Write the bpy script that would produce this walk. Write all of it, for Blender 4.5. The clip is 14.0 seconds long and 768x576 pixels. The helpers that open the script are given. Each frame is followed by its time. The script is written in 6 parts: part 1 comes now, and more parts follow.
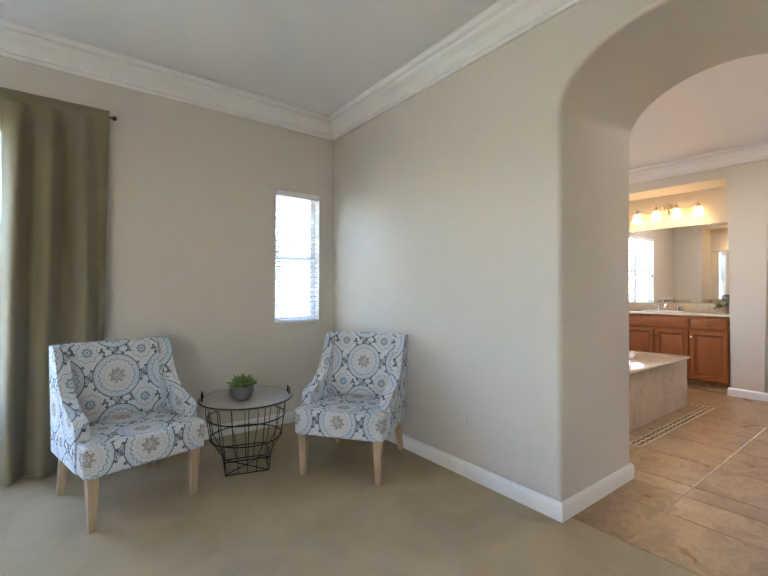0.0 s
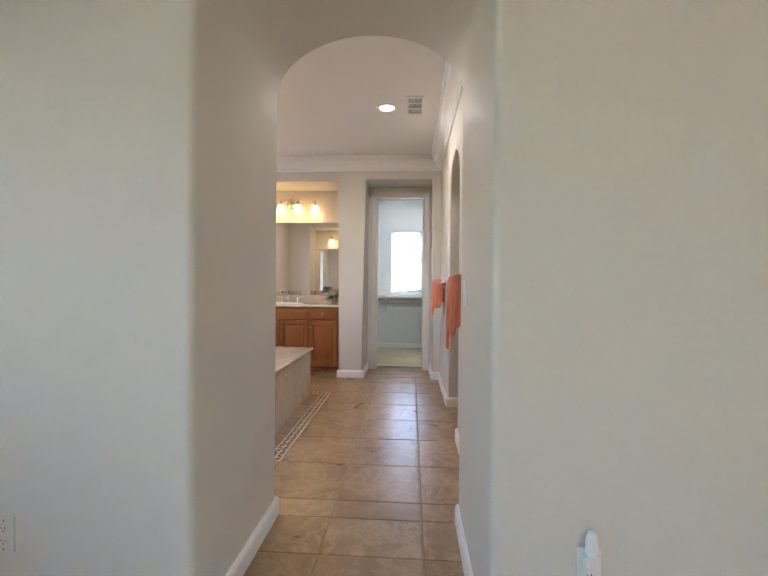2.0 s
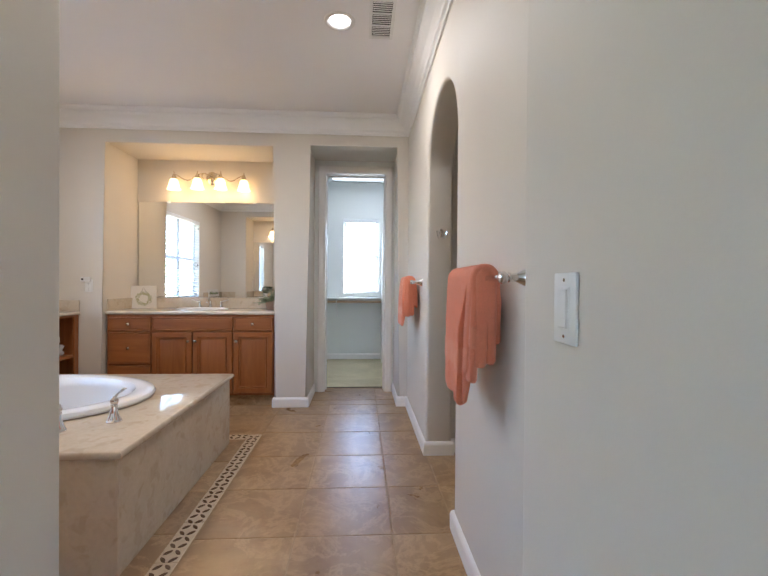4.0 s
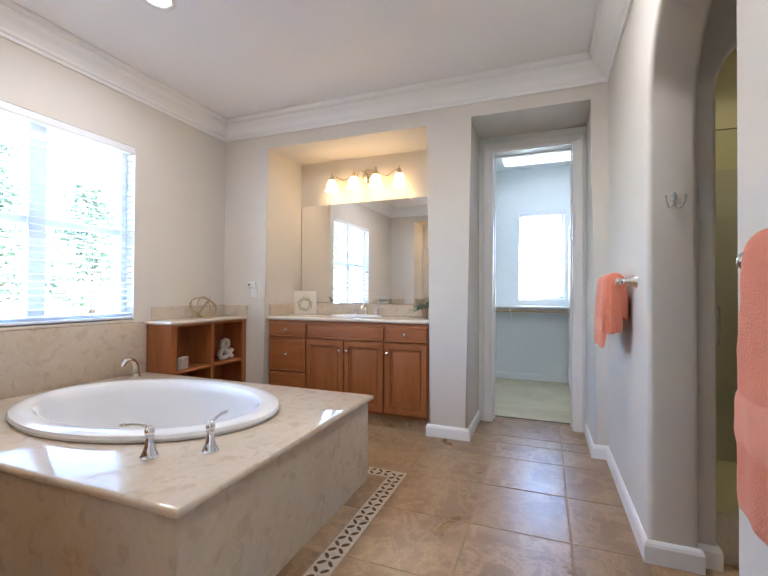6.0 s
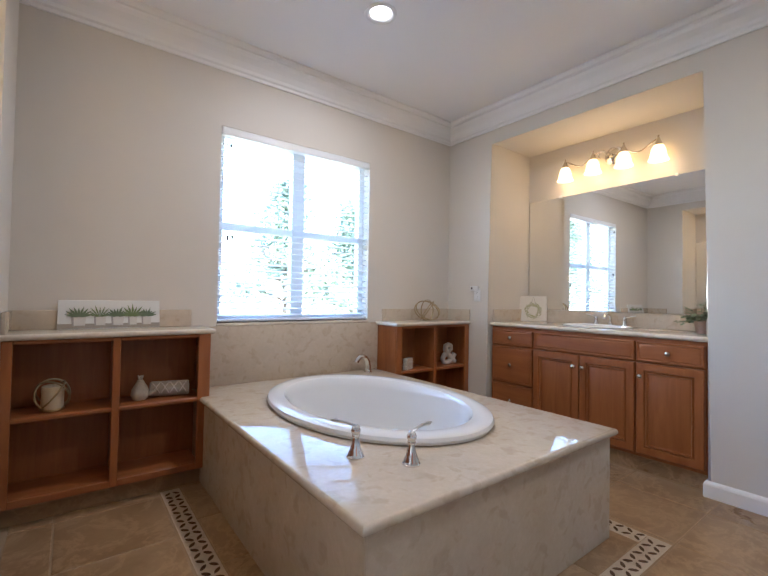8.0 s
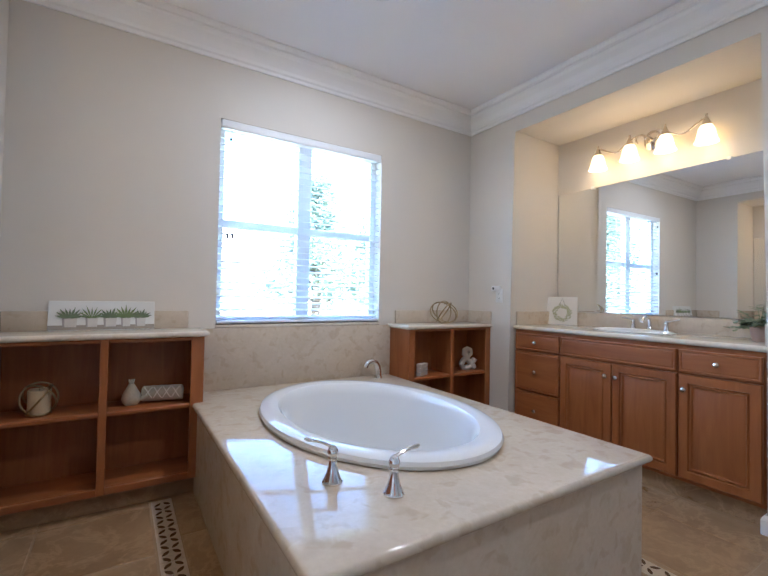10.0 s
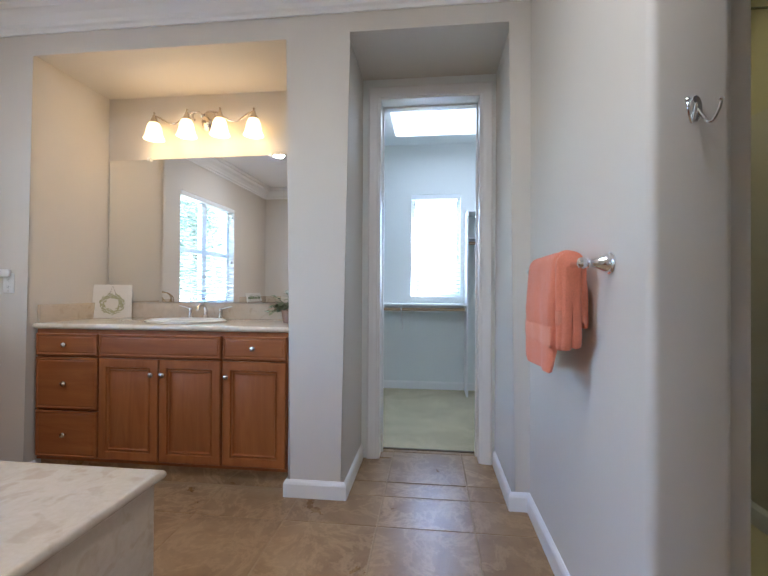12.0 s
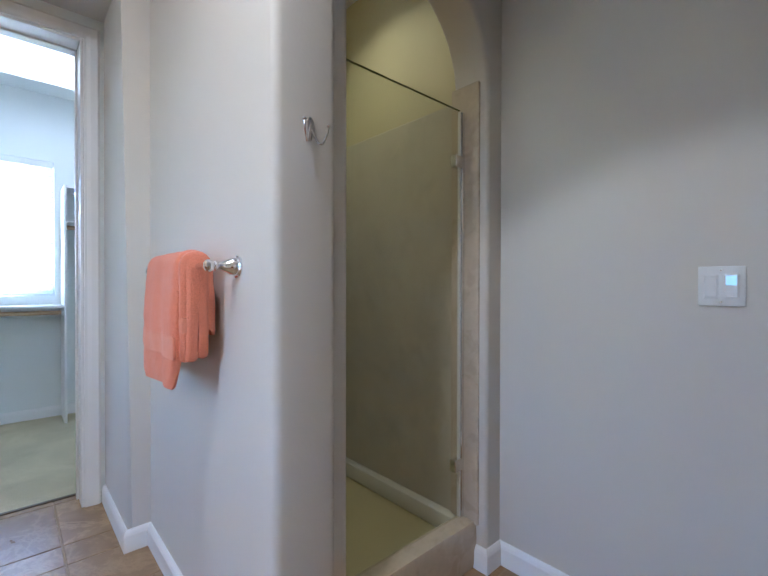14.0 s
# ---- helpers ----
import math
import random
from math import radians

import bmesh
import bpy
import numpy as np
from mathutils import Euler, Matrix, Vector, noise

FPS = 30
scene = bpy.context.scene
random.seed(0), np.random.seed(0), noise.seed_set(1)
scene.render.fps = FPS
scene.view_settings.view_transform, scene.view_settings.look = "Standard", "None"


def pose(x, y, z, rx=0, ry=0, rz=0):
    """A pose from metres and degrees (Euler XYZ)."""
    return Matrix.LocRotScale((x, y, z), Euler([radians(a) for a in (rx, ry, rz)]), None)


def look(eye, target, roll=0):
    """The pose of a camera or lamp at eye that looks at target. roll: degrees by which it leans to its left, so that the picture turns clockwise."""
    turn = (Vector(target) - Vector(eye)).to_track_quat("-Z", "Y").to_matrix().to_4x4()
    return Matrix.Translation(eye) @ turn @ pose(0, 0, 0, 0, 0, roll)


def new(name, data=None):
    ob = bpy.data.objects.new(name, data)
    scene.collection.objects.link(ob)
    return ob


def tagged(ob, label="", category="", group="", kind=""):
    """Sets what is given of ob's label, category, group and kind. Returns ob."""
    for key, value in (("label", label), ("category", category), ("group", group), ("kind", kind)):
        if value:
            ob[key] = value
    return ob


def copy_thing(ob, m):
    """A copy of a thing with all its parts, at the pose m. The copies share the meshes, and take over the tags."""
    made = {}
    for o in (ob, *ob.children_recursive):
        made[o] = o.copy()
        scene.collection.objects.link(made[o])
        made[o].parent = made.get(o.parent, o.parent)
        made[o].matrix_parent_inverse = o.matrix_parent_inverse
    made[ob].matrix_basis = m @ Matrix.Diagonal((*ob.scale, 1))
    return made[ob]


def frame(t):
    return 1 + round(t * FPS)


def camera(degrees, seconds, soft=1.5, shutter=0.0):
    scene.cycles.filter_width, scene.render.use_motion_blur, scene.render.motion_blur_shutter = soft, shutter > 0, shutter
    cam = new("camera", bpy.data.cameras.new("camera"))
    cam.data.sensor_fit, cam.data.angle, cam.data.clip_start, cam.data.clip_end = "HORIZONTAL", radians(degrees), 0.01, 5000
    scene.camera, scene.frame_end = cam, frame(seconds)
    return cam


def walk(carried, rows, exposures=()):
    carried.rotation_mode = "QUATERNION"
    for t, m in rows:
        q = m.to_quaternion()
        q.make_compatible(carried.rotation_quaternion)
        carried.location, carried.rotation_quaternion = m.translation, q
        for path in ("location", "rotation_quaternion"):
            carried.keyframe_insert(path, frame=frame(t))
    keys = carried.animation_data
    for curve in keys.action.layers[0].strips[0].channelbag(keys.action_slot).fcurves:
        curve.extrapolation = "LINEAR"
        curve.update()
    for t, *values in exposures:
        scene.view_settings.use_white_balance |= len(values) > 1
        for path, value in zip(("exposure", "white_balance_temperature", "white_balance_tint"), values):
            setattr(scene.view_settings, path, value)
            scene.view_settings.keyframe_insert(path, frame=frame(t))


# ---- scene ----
cam = camera(85.6, 14.0, soft=1.5)
PATH = [
    (0, (0.207, 0.322, 1.153), (1.415, 1.917, 1.169), 0.2),
    (0.5, (0.362, 0.408, 1.153), (1.9, 1.686, 1.152), 0.4),
    (1, (0.486, 0.546, 1.154), (2.278, 1.433, 1.149), 0.5),
    (1.5, (0.663, 0.665, 1.158), (2.608, 1.133, 1.143), 0.6),
    (2, (0.953, 0.784, 1.16), (2.948, 0.915, 1.146), 0.5),
    (2.5, (1.231, 0.865, 1.158), (3.226, 0.729, 1.14), 0.5),
    (5, (2.671, 0.880, 1.164), (4.671, 0.856, 1.157), 0.1),
    (5.5, (2.838, 0.862, 1.138), (4.809, 1.2, 1.148), 0.2),
    (6, (2.914, 0.835, 1.124), (4.779, 1.558, 1.146), 0.3),
    (6.5, (2.973, 0.797, 1.101), (4.73, 1.752, 1.127), 0.5),
    (7, (3.049, 0.838, 1.098), (4.671, 2.008, 1.132), 0.7),
    (7.5, (3.136, 0.882, 1.094), (4.562, 2.284, 1.135), 0.8),
    (8, (3.185, 0.918, 1.098), (4.395, 2.511, 1.143), 1.0),
    (10.5, (3.573, 0.985, 1.117), (4.643, 2.674, 1.158), 1.1),
    (11, (3.716, 0.952, 1.126), (5.129, 2.367, 1.159), 0.8),
    (11.5, (3.847, 0.94, 1.118), (5.658, 1.788, 1.143), 0.5),
    (12, (3.944, 0.928, 1.104), (5.932, 1.153, 1.115), 0.3),
    (12.5, (4.029, 0.896, 1.107), (5.964, 0.387, 1.106), 0.1),
    (13, (4.076, 0.881, 1.125), (5.805, -0.126, 1.117), 0.1),
    (13.5, (4.079, 0.882, 1.130), (5.627, -0.385, 1.117), 0.1),
    (14, (4.067, 0.887, 1.134), (5.552, -0.453, 1.119), 0.1),
]
EXPOSE = [(0.0, 4.7, 6250, 15), (0.6, 4.64, 6250, 15), (1.4, 4.5, 6200, 15), (2.5, 4.42, 6050, 15), (5.0, 4.76, 5550, 12), (5.6, 4.98, 5500, 12), (6.5, 4.32, 5150, 13), (7.5, 4.2, 5200, 13),
          (8.0, 4.33, 5250, 13), (10.5, 4.4, 4750, 10), (11.0, 4.28, 4700, 10), (11.5, 4.12, 4950, 11), (12.0, 4.42, 5150, 11), (12.5, 5.06, 5150, 11), (13.0, 5.08, 5050, 11), (14.0, 4.66, 4950, 11)]
walk(cam, [(t, look(eye, target, roll)) for t, eye, target, roll in PATH], EXPOSE)
SKY, SUN, CAN, SCONCE, FLUOR, SHOWER = 0.15, 5.0, 0.74, 0.044, 0.27, 0.105
TUB = (4.54, 2.805, 0.517, 0.732)

# ---- light ----
world = bpy.data.worlds.new("sky")
scene.world = world
world.use_nodes = True
wn = world.node_tree.nodes
sky = wn.new("ShaderNodeTexSky")
sky.sky_type = "NISHITA"
sky.sun_disc = False
sky.sun_elevation = radians(48)
sky.sun_rotation = radians(160)
wn["Background"].inputs["Strength"].default_value = SKY
world.node_tree.links.new(sky.outputs["Color"], wn["Background"].inputs["Color"])


def lamp(name, kind, m, power, color, size=0.1, size_y=None, shape="DISK", spread=None):
    data = bpy.data.lights.new(name, kind)
    data.energy, data.color = power, color
    if kind == "AREA":
        data.shape, data.size = shape, size
        if size_y:
            data.size_y = size_y
        if spread:
            data.spread = radians(spread)
    elif kind == "SUN":
        data.angle = radians(0.5)
    else:
        data.shadow_soft_size = size
    ob = new(name, data)
    ob.matrix_world = m
    return ob


lamp("sun", "SUN", look((0, 0, 0), (-0.23, 0.63, -0.74)), SUN, (1, 0.95, 0.88))
WARM, NEUTRAL, COOL = (1.0, 0.68, 0.36), (1.0, 0.90, 0.78), (0.94, 0.96, 1.0)
for x, y in ((4.58, 2.83), (4.66, 1.015)):
    lamp("can_lamp", "AREA", pose(x, y, 2.722), CAN if y > 2 else CAN * 0.85, NEUTRAL, 0.13)
for y in (2.12, 2.36, 2.60, 2.84):
    lamp("sconce_lamp", "POINT", pose(6.53, y, 2.11), SCONCE, WARM, 0.03)
    lamp("sconce_lamp", "POINT", pose(2.60, y, 2.11), SCONCE, WARM, 0.03)
lamp("closet_lamp", "AREA", pose(7.83, 0.69, 2.635), FLUOR, COOL, 0.48, 1.15, "RECTANGLE")

lamp("shower_lamp", "AREA", pose(5.65, -0.17, 2.722), SHOWER, (1.0, 0.86, 0.52), 0.12, spread=125)

# ---- materials ----


class Nodes:
    """A small wrapper that writes node graphs as expressions."""

    def __init__(self, name, rough=0.5, metal=0.0, spec=0.5):
        self.m = bpy.data.materials.new(name)
        self.m.use_nodes = True
        self.t = self.m.node_tree
        self.b = self.t.nodes["Principled BSDF"]
        self.set("Roughness", rough)
        self.set("Metallic", metal)
        self.set("Specular IOR Level", spec)

    def put(self, sock, v):
        if isinstance(v, bpy.types.NodeSocket):
            self.t.links.new(v, sock)
        elif isinstance(v, tuple) and len(v) == 3 and sock.type == "RGBA":
            sock.default_value = (*v, 1)
        else:
            sock.default_value = v

    def set(self, key, v):
        self.put(self.b.inputs[key], v)

    def node(self, kind, out, **ins):
        n = self.t.nodes.new(kind)
        for k, v in ins.items():
            self.put(n.inputs[k.replace("_", " ")], v)
        return n.outputs[out]

    def where(self, kind="world"):
        if kind == "world":
            return self.node("ShaderNodeNewGeometry", "Position")
        return self.node("ShaderNodeTexCoord", {"object": "Object", "uv": "UV"}[kind])

    def rnd(self):
        return self.node("ShaderNodeObjectInfo", "Random")

    def island(self):
        return self.node("ShaderNodeNewGeometry", "Random Per Island")

    def math(self, op, a, b=0.0, c=0.0):
        n = self.t.nodes.new("ShaderNodeMath")
        n.operation = op
        for i, v in enumerate((a, b, c)):
            self.put(n.inputs[i], v)
        return n.outputs[0]

    def vec(self, op, a, b=(0, 0, 0)):
        n = self.t.nodes.new("ShaderNodeVectorMath")
        n.operation = op
        self.put(n.inputs[0], a)
        self.put(n.inputs[1], b)
        return n.outputs[0]

    def noise(self, p, scale, detail=4.0, rough=0.55, distort=0.0):
        return self.node("ShaderNodeTexNoise", "Fac", Vector=p, Scale=scale, Detail=detail, Roughness=rough, Distortion=distort)

    def ramp(self, f, stops):
        n = self.t.nodes.new("ShaderNodeValToRGB")
        r = n.color_ramp
        while len(r.elements) < len(stops):
            r.elements.new(0.5)
        for e, (x, c) in zip(r.elements, stops):
            e.position = x
            e.color = (*c, 1) if isinstance(c, tuple) else (c, c, c, 1)
        self.put(n.inputs[0], f)
        return n.outputs["Color"]

    def mix(self, f, a, b, blend="MIX"):
        n = self.t.nodes.new("ShaderNodeMix")
        n.data_type, n.blend_type = "RGBA", blend
        for s, v in (("Factor_Float", f), ("A_Color", a), ("B_Color", b)):
            self.put(next(i for i in n.inputs if i.identifier == s), v)
        return next(o for o in n.outputs if o.identifier == "Result_Color")

    def bump(self, h, strength, distance=0.002):
        self.set("Normal", self.node("ShaderNodeBump", "Normal", Height=h, Strength=strength, Distance=distance))


def tint(c, k):
    return tuple(min(1.0, v * k) for v in c)


def plain(name, c, rough=0.5, metal=0.0, var=0.08, scale=6.0, grain=120.0, bump=0.15, dist=0.001, coords="object", rvar=0.06):
    """Paint, metal or plastic: colour drifting at a broad and a fine scale, and a fine relief."""
    n = Nodes(name, rough, metal)
    p = n.where(coords)
    a, b = n.noise(p, scale, 5), n.noise(p, grain, 3)
    col = n.mix(a, tint(c, 1 - var), tint(c, 1 + var))
    col = n.mix(n.math("MULTIPLY", b, 0.35), col, tint(c, 1 - 1.5 * var))
    n.set("Base Color", col)
    n.set("Roughness", n.math("ADD", rough - rvar / 2, n.math("MULTIPLY", a, rvar)))
    if bump:
        n.bump(b, bump, dist)
    return n.m


def wood(name, dark, light, axis=2):
    n = Nodes(name, 0.38, 0, 0.45)
    p = n.where("world")
    s = [9.0, 9.0, 9.0]
    s[axis] = 0.9
    q = n.vec("MULTIPLY", p, tuple(s))
    q = n.vec("ADD", q, n.node("ShaderNodeCombineXYZ", "Vector", X=n.math("MULTIPLY", n.rnd(), 7.0), Y=n.math("MULTIPLY", n.rnd(), 3.0)))
    g = n.noise(q, 2.2, 6, 0.6, 0.8)
    f = n.noise(q, 16.0, 3, 0.5)
    col = n.mix(n.ramp(g, [(0.3, 0.0), (0.7, 1.0)]), dark, light)
    col = n.mix(n.math("MULTIPLY", f, 0.22), col, tint(dark, 0.8))
    n.set("Base Color", col)
    n.set("Roughness", n.math("ADD", 0.3, n.math("MULTIPLY", f, 0.18)))
    n.bump(f, 0.12, 0.0006)
    return n.m


def stone(name, a, b, c, rough, scale=1.0, blotch=0.45, coords="world", pits=False, veins=0.12):
    """Limestone: a cloudy ground, darker shell-like blotches, pale veins."""
    n = Nodes(name, rough, 0, 0.5)
    p = n.where(coords)
    p = n.vec("ADD", p, n.node("ShaderNodeCombineXYZ", "Vector", X=n.math("MULTIPLY", n.rnd(), 13.0), Y=n.math("MULTIPLY", n.rnd(), 29.0), Z=n.math("MULTIPLY", n.rnd(), 5.0)))
    cloud = n.noise(p, 3.5 * scale, 6, 0.62, 0.6)
    fine = n.noise(p, 45 * scale, 4, 0.6)
    col = n.mix(n.ramp(cloud, [(0.30, 0.0), (0.70, 1.0)] if pits else [(0.26, 0.0), (0.76, 1.0)]), a, b)
    if blotch:
        sp = n.ramp(n.noise(p, 15 * scale, 2, 0.45, 0.5), [(0.55, 0.0), (0.65, blotch)])
        col = n.mix(sp, col, c)
    vein = n.ramp(n.math("ABSOLUTE", n.math("SUBTRACT", n.noise(p, 5.5 * scale, 8, 0.7, 0.5), 0.5)), [(0.0, veins), (0.05, 0.0)])
    col = n.mix(vein, col, tint(b, 1.25))
    col = n.mix(n.math("MULTIPLY", fine, 0.3), col, tint(c, 0.8))
    if pits:
        pit = n.ramp(n.noise(p, 26, 3, 0.7, 0.4), [(0.62, 0.0), (0.80, 0.25)])
        col = n.mix(pit, col, tint(c, 0.7))
        col = n.mix(n.math("MULTIPLY", n.rnd(), 0.3), col, tint(c, 0.9))
        n.bump(n.math("SUBTRACT", n.math("MULTIPLY", cloud, 1.2), n.math("MULTIPLY", pit, 0.8)), 0.35, 0.003)
        n.set("Roughness", n.math("ADD", rough, n.math("MULTIPLY", cloud, 0.22)))
    n.set("Base Color", col)
    return n.m


def carpet(name, c):
    n = Nodes(name, 0.95, 0, 0.1)
    p = n.where("world")
    tuft, lay = n.noise(p, 260, 3, 0.7), n.noise(p, 2.6, 5, 0.6, 0.7)
    col = n.mix(n.ramp(lay, [(0.35, 0.0), (0.65, 1.0)]), tint(c, 0.86), tint(c, 1.1))
    col = n.mix(n.ramp(tuft, [(0.35, 0.7), (0.6, 0.0)]), col, tint(c, 0.6))
    n.set("Base Color", col)
    n.bump(tuft, 0.8, 0.006)
    return n.m


def cloth(name, c, scale=240.0, var=0.18, dist=0.004, fold=7.0):
    n = Nodes(name, 0.92, 0, 0.15)
    p = n.where("object")
    loop, big = n.noise(p, scale, 3, 0.7), n.noise(p, fold, 4)
    col = n.mix(big, tint(c, 1 - var), tint(c, 1 + var))
    col = n.mix(n.ramp(loop, [(0.3, 0.4), (0.62, 0.0)]), col, tint(c, 0.62))
    n.set("Base Color", col)
    n.set("Sheen Weight", 0.25)
    n.bump(loop, 0.7, dist)
    return n.m


def glowing(name, c, strength, base=(0.9, 0.88, 0.82)):
    n = Nodes(name, 0.35)
    n.set("Base Color", base)
    n.set("Emission Color", c)
    n.set("Emission Strength", strength)
    return n.m


def glass(name, tone=(1, 1, 1), gloss=0.05):
    """A thin clear pane with a faint mirror sheen."""
    n = Nodes(name)
    t = n.t
    a, b, mixer = t.nodes.new("ShaderNodeBsdfTransparent"), t.nodes.new("ShaderNodeBsdfGlossy"), t.nodes.new("ShaderNodeMixShader")
    a.inputs["Color"].default_value = (*tone, 1)
    b.inputs["Roughness"].default_value = 0.0
    mixer.inputs[0].default_value = gloss
    t.links.new(a.outputs[0], mixer.inputs[1])
    t.links.new(b.outputs[0], mixer.inputs[2])
    t.links.new(mixer.outputs[0], t.nodes["Material Output"].inputs["Surface"])
    return n.m


def wall_paint(name, c):
    n = Nodes(name, 0.6, 0, 0.35)
    p = n.where("world")
    broad, orange = n.noise(p, 0.9, 4), n.noise(p, 95, 3, 0.5)
    col = n.mix(broad, tint(c, 0.965), tint(c, 1.035))
    n.set("Base Color", n.mix(n.math("MULTIPLY", n.noise(p, 14, 4), 0.06), col, tint(c, 0.8)))
    n.bump(orange, 0.22, 0.0015)
    return n.m


WALL = wall_paint("wall paint", (0.665, 0.62, 0.55))
CEIL = wall_paint("ceiling paint", (0.87, 0.855, 0.84))
CLOSET = wall_paint("closet paint", (0.81, 0.83, 0.80))
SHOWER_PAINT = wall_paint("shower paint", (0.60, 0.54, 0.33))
TRIM = plain("white trim paint", (0.86, 0.85, 0.83), 0.35, 0, 0.02, 3, 60, 0.08, coords="world")
CARPET = carpet("beige carpet", (0.61, 0.49, 0.315))
CARPET2 = carpet("cream carpet", (0.64, 0.57, 0.39))
CHERRY = wood("cherry wood", (0.250, 0.079, 0.020), (0.365, 0.131, 0.036), 2)
CHERRY_H = wood("cherry wood across", (0.250, 0.079, 0.020), (0.365, 0.131, 0.036), 1)
CHERRY_X = wood("cherry wood along", (0.250, 0.079, 0.020), (0.365, 0.131, 0.036), 0)
OAK = wood("pale oak", (0.42, 0.29, 0.17), (0.60, 0.45, 0.29), 2)
GREYWOOD = wood("grey washed wood", (0.30, 0.26, 0.22), (0.43, 0.38, 0.33), 0)
MARBLE = stone("cream marble", (0.56, 0.475, 0.36), (0.655, 0.575, 0.465), (0.43, 0.325, 0.215), 0.05, 1.0, 0.4)
COUNTER = stone("counter marble", (0.62, 0.545, 0.44), (0.72, 0.655, 0.55), (0.56, 0.45, 0.33), 0.12, 1.6)
TRAVERTINE = stone("travertine", (0.225, 0.128, 0.056), (0.47, 0.325, 0.178), (0.22, 0.125, 0.054), 0.20, 0.8, 0, "world", True, 0.6)
SHOWER_STONE = stone("shower stone", (0.54, 0.495, 0.39), (0.66, 0.615, 0.50), (0.44, 0.39, 0.29), 0.28, 0.9, 0.3)
JAMB_STONE = stone("jamb stone", (0.60, 0.51, 0.385), (0.69, 0.60, 0.475), (0.48, 0.385, 0.275), 0.25, 0.9)
GROUT = plain("grout", (0.38, 0.275, 0.165), 0.85, 0, 0.15, 9, 200, 0.5, 0.002, "world")
INLAY_LIGHT = stone("pale inlay stone", (0.56, 0.46, 0.335), (0.66, 0.56, 0.43), (0.45, 0.35, 0.24), 0.3, 2.0)
INLAY_DARK = stone("dark inlay stone", (0.10, 0.058, 0.034), (0.17, 0.105, 0.062), (0.07, 0.04, 0.024), 0.25, 3.0)
PORCELAIN = plain("white porcelain", (0.76, 0.765, 0.77), 0.06, 0, 0.01, 2, 30, 0.0, rvar=0.02)
CHROME = plain("polished chrome", (0.82, 0.83, 0.85), 0.06, 1.0, 0.03, 8, 80, 0.0, rvar=0.04)
NICKEL = plain("brushed nickel", (0.62, 0.57, 0.50), 0.24, 1.0, 0.06, 20, 300, 0.1, 0.0003)
DARKMETAL = plain("dark iron", (0.035, 0.03, 0.027), 0.45, 0.8, 0.2, 20, 200, 0.15)
GOLD = plain("aged gold metal", (0.42, 0.33, 0.19), 0.32, 1.0, 0.12, 18, 200, 0.12)
PLASTIC = plain("white plastic", (0.78, 0.77, 0.74), 0.4, 0, 0.03, 9, 90, 0.05)
VINYL = plain("white vinyl frame", (0.80, 0.81, 0.82), 0.4, 0, 0.02, 5, 80, 0.05)
SLAT = plain("white blind slat", (0.82, 0.83, 0.84), 0.45, 0, 0.02, 9, 60, 0.04)
TOWEL = cloth("coral terry cloth", (0.82, 0.27, 0.155), 250, 0.10, 0.006)
TOWEL_BAND = cloth("coral woven band", (0.83, 0.315, 0.195), 700, 0.08, 0.001)
CURTAIN = cloth("olive curtain cloth", (0.25, 0.22, 0.14), 420, 0.12, 0.001, 3.0)
SHADE = glowing("lit frosted glass", (1.0, 0.58, 0.19), 0.21)
CANGLOW = glowing("lit lamp lens", (1.0, 0.95, 0.88), 0.5)
TUBE = glowing("lit light diffuser", (0.95, 0.98, 1.0), 0.085)
PANE = glass("window glass", (0.98, 0.99, 0.99), 0.03)
SHOWERGLASS = glass("shower glass", (0.955, 0.96, 0.925), 0.035)
MIRROR = plain("mirror silver", (0.90, 0.91, 0.90), 0.01, 1.0, 0.005, 2, 20, 0.0, rvar=0.0)

# ---- mesh helpers ----


def part(name, bm, material, parent=None, label="", smooth=True, m=None):
    """Links a bmesh as one mesh object, alone or under a thing or part."""
    bmesh.ops.recalc_face_normals(bm, faces=bm.faces)
    me = bpy.data.meshes.new(name)
    bm.to_mesh(me)
    bm.free()
    if smooth:
        me.polygons.foreach_set("use_smooth", [True] * len(me.polygons))
        me.set_sharp_from_angle(angle=radians(32))
    me.materials.append(material)
    ob = new(name, me)
    if m is not None:
        ob.matrix_world = m
    if parent:
        ob.parent = parent
    if label:
        ob["label"] = label
    return ob


def thing(name, label, category, m=None, group="", kind=""):
    ob = new(name)
    ob.empty_display_size = 0.05
    if m is not None:
        ob.matrix_world = m
    return tagged(ob, label, category, group, kind)


def box(x0, y0, z0, x1, y1, z1, bevel=0.0, segs=2, bm=None):
    own = bm is None
    tmp = bmesh.new()
    bmesh.ops.create_cube(tmp, size=1)
    for v in tmp.verts:
        v.co = Vector(((x0 + x1) / 2 + v.co.x * (x1 - x0), (y0 + y1) / 2 + v.co.y * (y1 - y0), (z0 + z1) / 2 + v.co.z * (z1 - z0)))
    if bevel:
        bmesh.ops.bevel(tmp, geom=list(tmp.edges), offset=bevel, segments=segs, affect="EDGES", profile=0.5)
    if own:
        return tmp
    me = bpy.data.meshes.new("tmp")
    tmp.to_mesh(me)
    tmp.free()
    bm.from_mesh(me)
    bpy.data.meshes.remove(me)
    return bm


